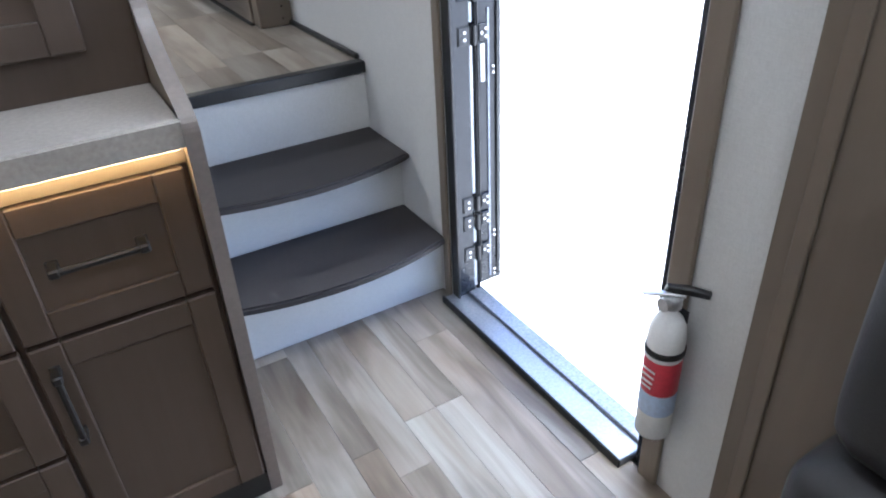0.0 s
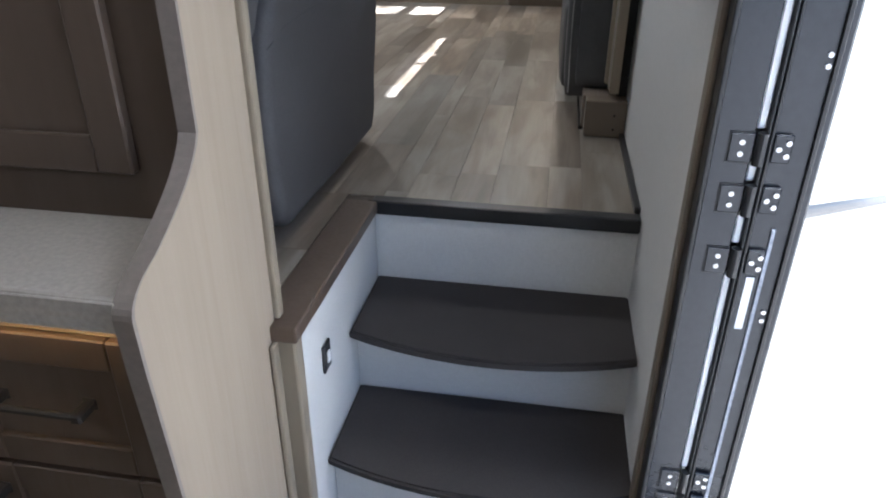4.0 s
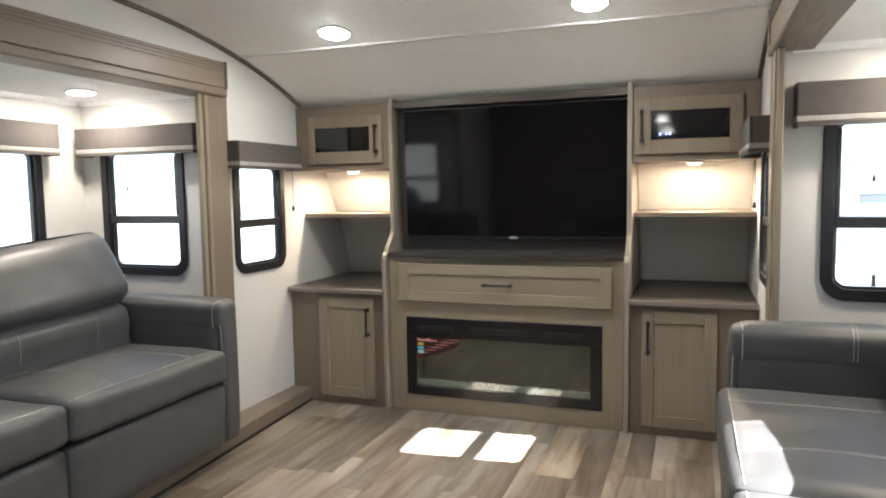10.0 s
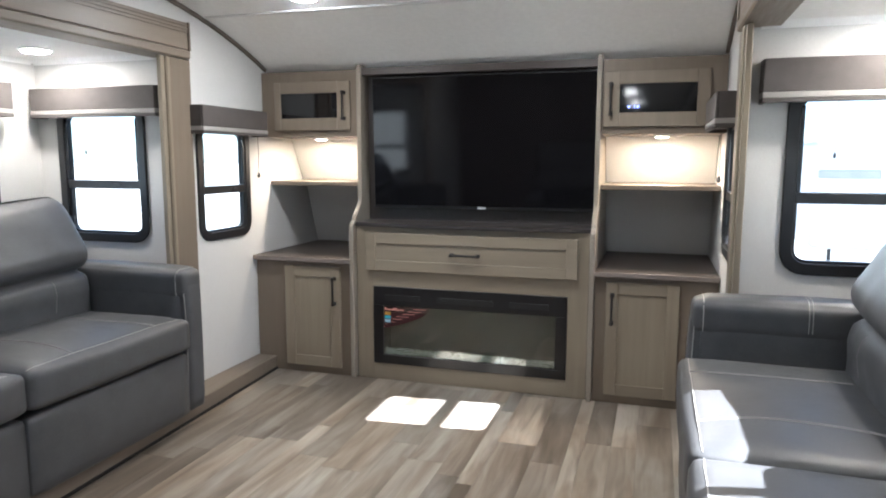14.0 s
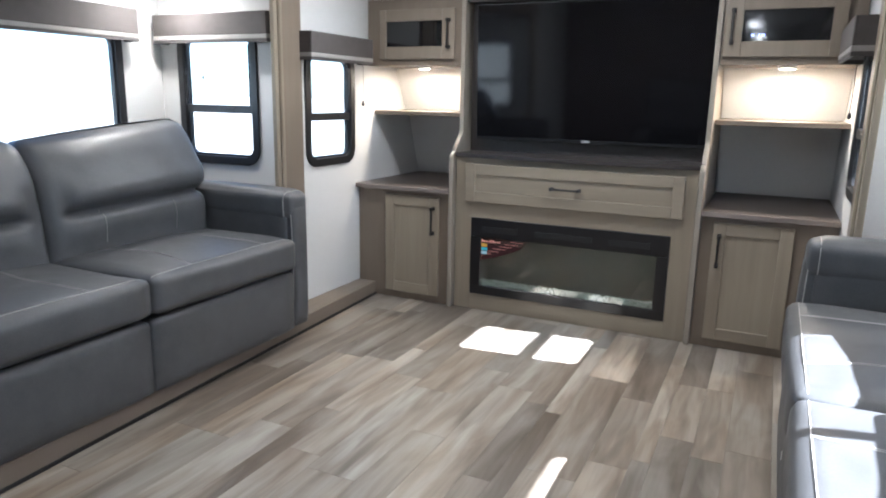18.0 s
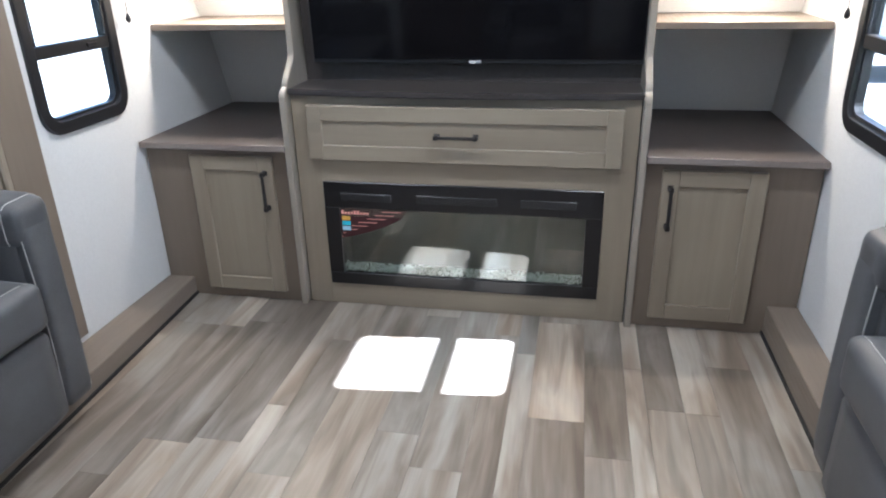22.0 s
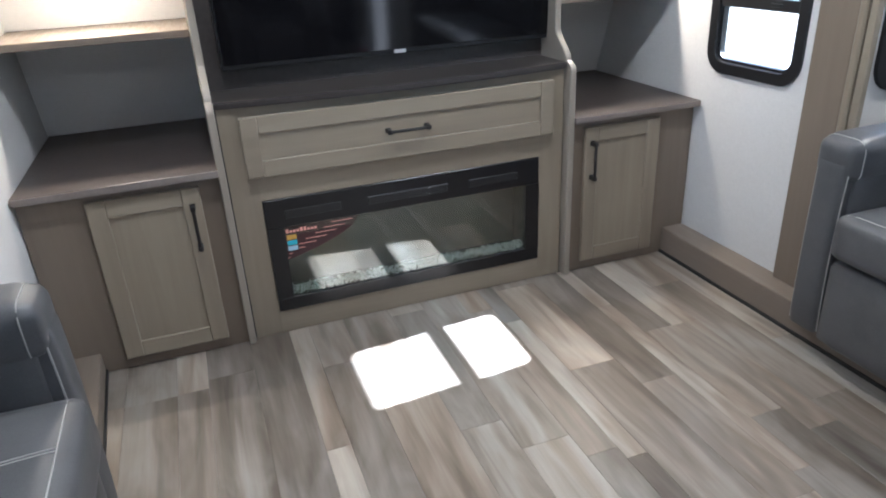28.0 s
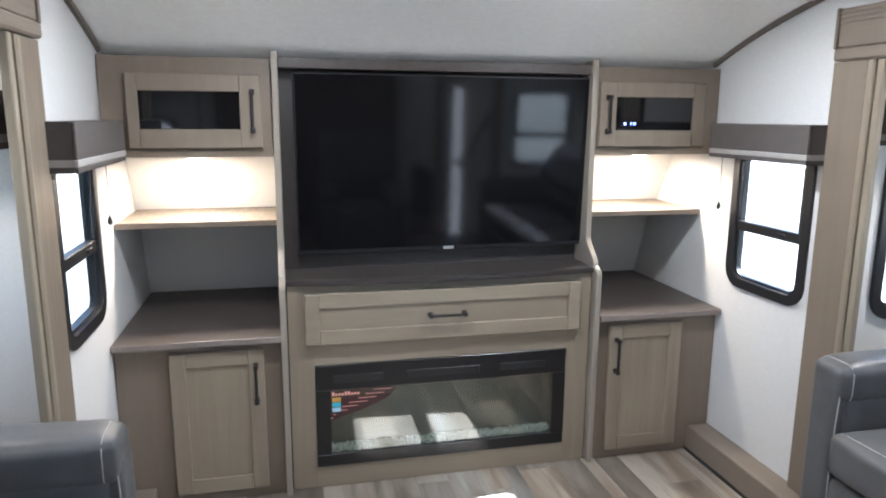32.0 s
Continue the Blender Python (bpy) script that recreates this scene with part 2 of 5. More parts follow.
M_tread = speck_mat("dark_rubber_tread", (0.043, 0.038, 0.037), 0.12, 300, 0.6, spec=0.25)
M_sofa = leather_mat("grey_leatherette", (0.080, 0.081, 0.084), 0.42)
M_recl = leather_mat("slate_leatherette", (0.086, 0.082, 0.083), 0.6)
M_stitch = speck_mat("pale_stitching", (0.36, 0.35, 0.335), 0.1, 400, 0.7)
M_black = speck_mat("black_frame_plastic", (0.012, 0.012, 0.013), 0.2, 200, 0.38)
M_bronze = speck_mat("dark_bronze_metal", (0.011, 0.009, 0.008), 0.25, 150, 0.55, 0.1)
M_alu = speck_mat("black_painted_aluminium", (0.040, 0.042, 0.047), 0.12, 80, 0.27, 0.6)
M_steel = speck_mat("bare_steel", (0.55, 0.55, 0.56), 0.1, 200, 0.3, 1.0)
M_fabric = speck_mat("charcoal_valance_fabric", (0.075, 0.066, 0.062), 0.2, 500, 0.8)
M_fabric2 = speck_mat("pale_grey_valance_band", (0.30, 0.285, 0.27), 0.15, 500, 0.8)
M_rubber = speck_mat("black_rubber", (0.01, 0.01, 0.01), 0.2, 200, 0.6)
M_under = speck_mat("grey_subfloor", (0.08, 0.065, 0.05), 0.2, 50, 0.7)
M_glass = glass_mat("window_glass")
M_tv = speck_mat("television_screen_black", (0.004, 0.004, 0.005), 0.1, 100, 0.07, bump_s=0)
M_lamp = glow_mat("lamp_lens_lit", (1.0, 0.95, 0.87), 13.0)
M_lampw = glow_mat("warm_puck_lens_lit", (1.0, 0.88, 0.70), 6.0)
M_led = glow_mat("amber_strip_light", (1.0, 0.62, 0.25), 2.2)
M_white = speck_mat("white_plastic", (0.75, 0.75, 0.74), 0.04, 120, 0.4)
M_awning = cloth_mat("pale_awning_fabric", (0.88, 0.88, 0.86))
M_ground = speck_mat("pale_concrete", (0.27, 0.26, 0.245), 0.12, 6, 0.8)

# ---- mesh helpers ----


def bm_box(bm, x0, x1, y0, y1, z0, z1, bev=0.0, seg=1):
    vs = [bm.verts.new(p) for p in ((x0, y0, z0), (x1, y0, z0), (x1, y1, z0), (x0, y1, z0), (x0, y0, z1), (x1, y0, z1), (x1, y1, z1), (x0, y1, z1))]
    fs = [bm.faces.new([vs[i] for i in q]) for q in ((3, 2, 1, 0), (4, 5, 6, 7), (0, 1, 5, 4), (1, 2, 6, 5), (2, 3, 7, 6), (3, 0, 4, 7))]
    if bev:
        es = list({e for f in fs for e in f.edges})
        bmesh.ops.bevel(bm, geom=es, offset=bev, segments=seg, affect="EDGES", profile=0.5)
    return bm


def box(x0, x1, y0, y1, z0, z1, bev=0.0, seg=1):
    return bm_box(bmesh.new(), x0, x1, y0, y1, z0, z1, bev, seg)


def prism(pts, axis, a, b, bev=0.0, bev_seg=1):
    """A polygon drawn in the two other axes, carried from a to b along axis."""
    bm = bmesh.new()

    def at(p, v):
        return {"x": (v, p[0], p[1]), "y": (p[0], v, p[1]), "z": (p[0], p[1], v)}[axis]
    lo = [bm.verts.new(at(p, a)) for p in pts]
    hi = [bm.verts.new(at(p, b)) for p in pts]
    k = len(pts)
    f1 = bm.faces.new(lo)
    f2 = bm.faces.new(hi)
    for i in range(k):
        bm.faces.new((lo[i], lo[(i + 1) % k], hi[(i + 1) % k], hi[i]))
    bmesh.ops.recalc_face_normals(bm, faces=bm.faces)
    if bev:
        bmesh.ops.bevel(bm, geom=list(set(f1.edges) | set(f2.edges)), offset=bev, segments=bev_seg, affect="EDGES")
    return bm


def bm_cyl(bm, r, depth, m, seg=24, r2=None):
    bmesh.ops.create_cone(bm, cap_ends=True, segments=seg, radius1=r, radius2=r if r2 is None else r2, depth=depth, matrix=m)
    return bm


def cyl(r, depth, m=None, seg=24, r2=None):
    return bm_cyl(bmesh.new(), r, depth, m or Matrix.Identity(4), seg, r2)


def lathe(profile, seg=24):
    """Turn a profile of (radius, z) about the z axis."""
    bm = bmesh.new()
    rings = [[bm.verts.new((r * math.cos(2 * math.pi * i / seg), r * math.sin(2 * math.pi * i / seg), z)) for i in range(seg)] for r, z in profile]
    for a, b in zip(rings, rings[1:]):
        for i in range(seg):
            bm.faces.new((a[i], a[(i + 1) % seg], b[(i + 1) % seg], b[i]))
    bm.faces.new(rings[0][::-1])
    bm.faces.new(rings[-1])
    return bm


def tube(points, r, seg=8):
    """A round bar through the points."""
    bm = bmesh.new()
    pts = [Vector(p) for p in points]
    rings = []
    for i, p in enumerate(pts):
        d = (pts[min(i + 1, len(pts) - 1)] - pts[max(i - 1, 0)]).normalized()
        u = d.orthogonal().normalized() if not rings else (rings[-1][1] - d * rings[-1][1].dot(d)).normalized()
        w = d.cross(u)
        rings.append(([bm.verts.new(p + r * (math.cos(2 * math.pi * k / seg) * u + math.sin(2 * math.pi * k / seg) * w)) for k in range(seg)], u))
    for (a, _), (b, _) in zip(rings, rings[1:]):
        for k in range(seg):
            bm.faces.new((a[k], a[(k + 1) % seg], b[(k + 1) % seg], b[k]))
    bm.faces.new(rings[0][0][::-1])
    bm.faces.new(rings[-1][0])
    return bm


def mesh_of(name, bm, material, smooth=False):
    me = bpy.data.meshes.new(name)
    bm.normal_update()
    bm.to_mesh(me)
    bm.free()
    me.materials.append(material)
    if smooth:
        me.shade_smooth()
    return me


def part(name, bm, material, parent=None, label="", smooth=False):
    ob = new(name, mesh_of(name, bm, material, smooth))
    if parent:
        ob.parent = parent
    if label:
        ob["label"] = label
    return ob


def thing(name, label, category, at=(0, 0, 0), rz=0, group="", kind=""):
    ob = new(name)
    ob.empty_display_size = 0.1
    ob.matrix_basis = pose(*at, 0, 0, rz)
    return tagged(ob, label, category, group, kind)


def struct(name, bm, material, label, category="wall", smooth=False):
    return tagged(part(name, bm, material, smooth=smooth), label, category, kind="structure")


def soften(ob, width=0.004, seg=2):
    md = ob.modifiers.new("bevel", "BEVEL")
    md.width, md.segments, md.limit_method = width, seg, "ANGLE"
    return ob

# ---- plan, metres ----
FU = 0.627                 # upper floor
XL, XR, XS = -1.275, 1.205, 1.238   # side walls; XS beside the stairs
YB, YF = -1.9, 6.75        # rear and front walls
ZC = 2.63                  # flat ceiling
SL0, SL1 = 3.04, 5.30      # left slide, along y
SR0, SR1 = 3.04, 5.30      # right slide
SXL, SXR = -2.09, 2.02     # outer walls of the slides
ZS = 2.32                  # slide ceiling
ZP, ZPW = 0.742, 0.706     # slide floors, east and west


def ceil_z(y):
    d = max(0.0, y - 4.5)
    return ZC - 0.088 * d * d - 0.009 * d ** 4


def wall_with_holes(name, axis, face, out, u0, u1, z0, z1, holes, material, label):
    """A wall on the plane axis = face, thickened to out, with rectangular holes (u0, u1, z0, z1)."""
    us = sorted({u0, u1, *[h[0] for h in holes], *[h[1] for h in holes]})
    zs = sorted({z0, z1, *[h[2] for h in holes], *[h[3] for h in holes]})
    bm = bmesh.new()
    lo, hi = min(face, out), max(face, out)
    for a, b in zip(us, us[1:]):
        run = None
        cells = []
        for c, d in zip(zs, zs[1:]):
            um, zm = (a + b) / 2, (c + d) / 2
            if any(h[0] < um < h[1] and h[2] < zm < h[3] for h in holes):
                run = None
            elif run:
                run[1] = d
            else:
                run = [c, d]
                cells.append(run)
        for c, d in cells:
            if axis == "x":
                bm_box(bm, lo, hi, a, b, c, d)
            else:
                bm_box(bm, a, b, lo, hi, c, d)
    bmesh.ops.remove_doubles(bm, verts=bm.verts, dist=0.0005)
    return struct(name, bm, material, label)


# windows: (axis, face, sign to outside, u0, u1, z0, z1) of the outer black frame
W_small = (5.45, 5.905, 1.415, 2.015)
W_end_l = (-1.965, -1.44, 1.425, 2.10)
W_out_l = (3.30, 5.05, 1.47, 2.10)
W_end_r = (1.34, 1.91, 1.418, 2.10)
W_out_r = (3.43, 4.79, 1.42, 2.10)
DOOR = (1.048, 1.85, 0.0, 2.05)
IN = 0.03


def hole(w):
    return (w[0] + IN, w[1] - IN, w[2] + IN, w[3] - IN)


wall_with_holes("wall_west", "x", XL, XL - 0.03, YB, YF, -0.05, 2.75, [hole(W_small), (SL0, SL1, FU + 0.02, ZS)], M_wall, "white linen-textured wall with a slide-out opening")
wall_with_holes("wall_east_front", "x", XR, XR + 0.03, 3.07, YF, -0.05, 2.75, [hole(W_small), (3.07, SR1, FU + 0.02, ZS)], M_wall, "white linen-textured wall with a slide-out opening")
wall_with_holes("wall_east_entry", "x", XS, XS + 0.05, YB, 3.07, -0.3, 2.75, [DOOR], M_wall, "white linen-textured wall beside the entry door")
struct("wall_north", box(XL, XR, YF, YF + 0.05, FU, 2.75), M_wall, "plain front wall behind the media unit")
struct("wall_south", box(XL, XS, YB - 0.05, YB, -0.05, 2.75), M_wall, "plain rear wall of the kitchen")

# barrel ceiling with its trims
bm = bmesh.new()
ys = [YB, 0, 2, 4, 4.5] + [4.5 + 0.1 * i for i in range(1, 23)]
rows = [[bm.verts.new((x, y, ceil_z(y) + dz)) for x, dz in ((XL - 0.05, 0), (XR + 0.1, 0), (XR + 0.1, 0.05), (XL - 0.05, 0.05))] for y in ys]
for a, b in zip(rows, rows[1:]):
    for i in range(4):
        bm.faces.new((a[i], a[(i + 1) % 4], b[(i + 1) % 4], b[i]))
bm.faces.new(rows[0]), bm.faces.new(rows[-1][::-1])
bmesh.ops.recalc_face_normals(bm, faces=bm.faces)
bm.normal_update()
bmesh.ops.split_edges(bm, edges=[e for e in bm.edges if len(e.link_faces) == 2 and e.calc_face_angle() > 0.8])
struct("ceiling", bm, M_ceil, "smooth white ceiling curving down at the front", "ceiling", True)
M_cove = speck_mat("matt_taupe_trim", (0.17, 0.145, 0.125), 0.1, 90, 0.85, bump_s=0, spec=0.1)
for x, nm in ((XL + 0.007, "trim_west"), (XR - 0.009, "trim_east")):
    y0 = 3.2
    pts = [(y0 + 0.1 * i) for i in range(30)]
    prof = [(y, ceil_z(y) + 0.004) for y in pts] + [(y, ceil_z(y) - 0.018) for y in reversed(pts)]
    struct(nm, prism(prof, "x", x - 0.008, x + 0.008), M_cove, "taupe cove trim along the curved ceiling edge", "trim")
struct("ceiling_seam_trim", box(XL + 0.02, XR - 0.02, 5.525, 5.55, ceil_z(5.54) - 0.006, ceil_z(5.54) + 0.004, 0.002), M_white, "thin white batten across the ceiling", "trim")

# floors: sub-floors under the planks
struct("floor_upper", box(XL, XS, 2.36, YF, FU - 0.09, FU - 0.004), M_under, "upper floor under the vinyl planks", "floor")
struct("floor_upper_side", box(XL, 0.555, 1.80, 2.36, FU - 0.09, FU - 0.004), M_under, "upper floor beside the stair well", "floor")
struct("floor_lower", box(XL, XS + 0.05, YB, 1.93, -0.06, -0.004), M_under, "lower floor under the vinyl planks", "floor")

# slide-out rooms
for nm, xo, xi, y0, y1, wo, we in (("west", SXL, XL - 0.03, SL0, SL1, W_out_l, W_end_l), ("east", SXR, XR + 0.03, SR0, SR1, W_out_r, W_end_r)):
    s = -1 if xo < 0 else 1
    lo, hi = min(xo, xi), max(xo, xi)
    wall_with_holes("wall_slide_outer_" + nm, "x", xo, xo + s * 0.04, y0 - 0.04, y1 + 0.04, FU, ZS + 0.1, [hole(wo)], M_wall, "white slide-out wall with a wide window")
    wall_with_holes("wall_slide_front_" + nm, "y", y1, y1 + 0.04, lo, hi, FU, ZS + 0.1, [hole(we)], M_wall, "white slide-out end wall with a window")
    wall_with_holes("wall_slide_rear_" + nm, "y", y0, y0 - 0.04, max(lo, 1.289) if s > 0 else lo, hi, FU, ZS + 0.1, [hole(we)], M_wall, "white slide-out end wall with a window")
    struct("ceiling_slide_" + nm, box(lo, hi, y0 - 0.04, y1 + 0.04, ZS, ZS + 0.04), M_ceil, "white slide-out ceiling", "ceiling")
    struct("trim_slide_end_" + nm, prism([(y1 - 0.002, ZS - 0.001), (y1 - 0.022, ZS - 0.001), (y1 - 0.012, ZS - 0.016), (y1 - 0.002, ZS - 0.026)], "x", lo + 0.002, hi - 0.002), M_ceil, "white cove moulding under the slide-out ceiling", "trim")
    q = xo - s * 0.002
    struct("trim_slide_side_" + nm, prism([(q, ZS - 0.001), (q - s * 0.020, ZS - 0.001), (q - s * 0.010, ZS - 0.016), (q, ZS - 0.026)], "y", y0 + 0.002, y1 - 0.024), M_ceil, "white cove moulding under the slide-out ceiling", "trim")
    xs = sorted((xo, -1.135 if s < 0 else 1.10))
    if s < 0:
        struct("floor_slide_west", prism([(xo, SL0), (-1.002, SL0), (-1.16, 5.955), (XL, 5.955), (xo, 5.3)], "z", FU + 0.006, ZPW, 0.003), M_framey, "taupe wood slide-out platform with a raised edge", "floor")
    else:
        struct("floor_slide_east", box(xs[0], xs[1], 3.06, 5.955, FU + 0.006, ZP, 0.003), M_framey, "taupe wood slide-out platform with a raised edge", "floor")

# unseen awning over the entry, added only to keep the sun out of the doorway
unseen_awning = thing("awning", "unseen pale fabric awning added to shade the entry side", "awning", (1.3, -0.5, 2.5))
part("canopy", prism([(0.06, 0.24), (3.0, -0.12), (3.0, -0.126), (0.06, 0.234)], "y", 1.3, 2.9), M_awning, unseen_awning)
part("roller", cyl(0.045, 1.6, pose(3.04, 2.1, -0.12, 90), 16), M_white, unseen_awning)
for y in (1.34, 2.86):
    part("arm", tube([(0.04, y, -1.4), (3.02, y, -0.15)], 0.022, 8), M_white, unseen_awning)

# ground
bm = bmesh.new()
bmesh.ops.create_grid(bm, x_segments=2, y_segments=2, size=400)
g = struct("ground", bm, M_ground, "pale concrete yard around the trailer", "ground")
g.location.z = -0.75

# pale trailer parked across the yard
M_gel = speck_mat("white_gelcoat", (0.74, 0.75, 0.76), 0.05, 3, 0.35)
# Window grey is lightened to carry the glare haze over the yard.
M_haze = speck_mat("glare_greyed_window", (0.38, 0.39, 0.40), 0.1, 5, 0.2)
pt = thing("parked_trailer", "white travel trailer parked across the yard", "trailer", (4.3, 20.0, -0.75))
bd = part("body", box(0.0, 7.2, 0.0, 2.4, 0.55, 3.05, 0.18, 4), M_gel, pt)
for a, c in ((0.1, 1.35), (1.9, 2.9), (4.6, 6.4)):
    part("window", box(a, c, -0.02, 0.005, 2.17, 2.36, 0.02), M_haze, bd, "window greyed to carry the glare haze")
part("door", box(3.4, 4.1, -0.025, 0.004, 0.7, 2.6, 0.02), M_gel, bd)
for x in (3.0, 3.85):
    wh = part("wheel", cyl(0.36, 0.22, pose(x, 0.16, 0.36, 90), 24), M_rubber, pt)
    part("rim", cyl(0.2, 0.03, pose(x, 0.045, 0.36, 90), 20), M_steel, wh)
for x in (0.5, 6.7):
    part("jack_leg", box(x - 0.04, x + 0.04, 0.3, 0.38, 0.0, 0.56, 0.005), M_black, pt)

# stairs: risers are wall-covered, treads dark with a bowed front
stairs = thing("stairs", "three-rise entry stairs with dark bowed treads and pale risers", "stairs", (0.9, 2.1, 0), kind="structure")


def local(bm, ob):
    bmesh.ops.translate(bm, verts=bm.verts, vec=-ob.location)
    return bm


SX0, SX1 = 0.575, XS - 0.001
for y, z0, z1 in ((1.913, 0.0, 0.188), (2.14, 0.19, 0.39), (2.352, 0.392, FU - 0.035)):
    part("riser", local(box(SX0, SX1, y, y + 0.012, z0, z1), stairs), M_wall, stairs)
for yb, ye, ym, z in ((2.139, 1.872, 1.815, 0.208), (2.351, 2.076, 2.016, 0.41)):
    pts = [(SX1 - 0.002, yb), (SX0 + 0.001, yb), (SX0 + 0.001, ye)]
    for k in range(1, 12):
        u = k / 12
        pts.append((SX0 + (SX1 - SX0) * u, ye - (ye - ym) * (1 - (2 * u - 1) ** 2)))
    pts.append((SX1 - 0.002, ye))
    part("tread", local(prism(pts, "z", z - 0.024, z, 0.006, 2), stairs), M_tread, stairs, "dark brown rubbery tread")
part("nosing", local(box(SX0 - 0.006, SX1, 2.338, 2.378, FU - 0.034, FU + 0.004, 0.004, 2), stairs), M_black, stairs, "black metal stair nosing")
# stair well's side: a pale panel under the ledge, with corner trims
side = thing("stair_side_panel", "pale stair side wall with a wood corner post and ledge cap", "stair wall", (0.56, 2.0, 0), kind="structure")
part("panel", local(box(0.548, 0.573, 1.80, 2.36, 0, FU - 0.03), side), M_wall, side)
part("corner_post", local(box(0.515, 0.576, 1.762, 1.80, 0, FU - 0.03, 0.005, 2), side), M_cab, side, "grooved wood corner post")
part("ledge_cap", local(box(0.50, 0.584, 1.752, 2.345, FU - 0.03, FU + 0.002, 0.004, 2), side), M_dark, side, "brown wood-look ledge cap")


# ---- media unit ----
CF = 5.932     # front of the doors


def pull(parent, m, length=0.155, drop=0.0):
    """A square bow pull with two posts and flared feet, along local z, standing out along -y."""
    h = length / 2
    bm = bmesh.new()
    bm_box(bm, -0.0055, 0.0055, -0.035, -0.025, -h, h, 0.003)
    for s in (-1, 1):
        z = s * (h - 0.008)
        bm_box(bm, -0.0080, 0.0080, -0.037, 0.0, z - 0.0085, z + 0.0085, 0.003)
        bm_box(bm, -0.009, 0.009, -0.004, 0.0, z - 0.01, z + 0.01, 0.0015)
    bm.transform(m)
    return part("handle", bm, M_bronze, parent, "dark bronze bow pull")


def shaker(parent, x0, x1, z0, z1, y, rail=0.058, mat=None, matx=None, glass=None, name="door", top_rail=None):
    """A five-piece shaker front on the plane y (its face), 20 mm thick."""
    d = part(name, box(x0 + rail - 0.004, x1 - rail + 0.004, y + 0.009, y + 0.016, z0 + rail - 0.004, z1 - rail + 0.004) if glass is None else box(x0 + rail - 0.003, x1 - rail + 0.003, y + 0.010, y + 0.014, z0 + rail - 0.003, z1 - rail + 0.003), glass or mat or M_cab, parent)
    mat, matx = mat or M_cab, matx or M_cabx
    for a, b in ((x0, x0 + rail), (x1 - rail, x1)):
        part("stile", box(a, b, y, y + 0.02, z0, z1, 0.003), mat, d)
    for a, b in ((z0, z0 + rail), (z1 - rail, z1)):
        part("rail", box(x0 + rail, x1 - rail, y + 0.0006, y + 0.02, a, b, 0.002), matx, d)
    return d


def base_cabinet(x0, x1, dx0, dx1, hinge_left):
    c = thing("base_cabinet", "taupe wood base cabinet with a shaker door beside the media unit", "cabinet", group="base cabinets beside the fireplace")
    part("body", box(x0, x1, CF + 0.0205, 6.70, FU + 0.002, 1.268), M_frame, c)
    d = shaker(c, dx0, dx1, 0.672, 1.242, CF)
    hx = dx1 - 0.03 if hinge_left else dx0 + 0.03
    pull(d, pose(hx, CF, 1.11))
    t = thing("counter_top", "brown-taupe laminate countertop on the base cabinet", "countertop", group="countertops beside the fireplace")
    part("slab", box(x0 - 0.0, x1, 5.9155, 6.715, 1.27, 1.293, 0.003, 2), M_counter, t)
    part("edge_band", box(x0, x1, 5.912, 5.915, 1.2695, 1.2925, 0.001), M_edge, t, "paler taupe edge band")
    return c


base_cabinet(XL + 0.004, -0.674, -1.083, -0.742, True)
base_cabinet(0.632, XR - 0.004, 0.688, 1.030, False)

tvu = thing("media_unit", "beige wood media unit with an electric fireplace bay and drawer", "media console")
PX0, PX1 = -0.652, 0.606     # between the side panels
FX0, FX1, FZ0, FZ1 = -0.552, 0.500, 0.718, 1.149
YU = 5.962                   # face frame
# face frame pieces round the fireplace
part("reveal", box(PX0, PX0 + 0.005, YU + 0.012, YU + 0.03, FU + 0.002, 1.475), M_black, tvu, "dark gap line")
part("reveal", box(PX1 - 0.005, PX1, YU + 0.012, YU + 0.03, FU + 0.002, 1.475), M_black, tvu, "dark gap line")
part("left_stile", box(PX0 + 0.005, FX0, YU, YU + 0.03, FU + 0.002, 1.475), M_cab, tvu)
part("right_stile", box(FX1, PX1 - 0.005, YU, YU + 0.03, FU + 0.002, 1.475), M_cab, tvu)
part("bottom_rail", box(FX0, FX1, YU, YU + 0.03, FU + 0.002, FZ0), M_cabx, tvu)
part("top_rail", box(FX0, FX1, YU, YU + 0.03, FZ1, 1.475), M_cabx, tvu)
part("carcass", box(PX0, PX1, YU + 0.2, 6.6, FU + 0.002, 1.472), M_frame, tvu)
dr = shaker(tvu, -0.584, 0.547, 1.240, 1.443, CF, 0.056, M_cabx, M_cabx, name="drawer_front")
pull(dr, pose(-0.027, CF, 1.341, 0, 90, 0))
# bowed shelf top
pts = [(PX1, 6.16), (PX0, 6.16), (PX0, 5.95)]
for k in range(1, 14):
    u = k / 14
    pts.append((PX0 + (PX1 - PX0) * u, 5.95 - 0.035 * (1 - (2 * u - 1) ** 2)))
pts.append((PX1, 5.95))
part("shelf_top", prism(pts, "z", 1.475, 1.497, 0.004, 2), M_top, tvu, "bowed dark taupe top")
part("back_panel", box(PX0, PX1, 6.155, 6.175, 1.497, 2.33), M_top, tvu, "dark taupe backboard behind the television")
part("top_valance", box(PX0, PX1, 6.06, 6.15, 2.285, 2.325, 0.003), M_counter, tvu)
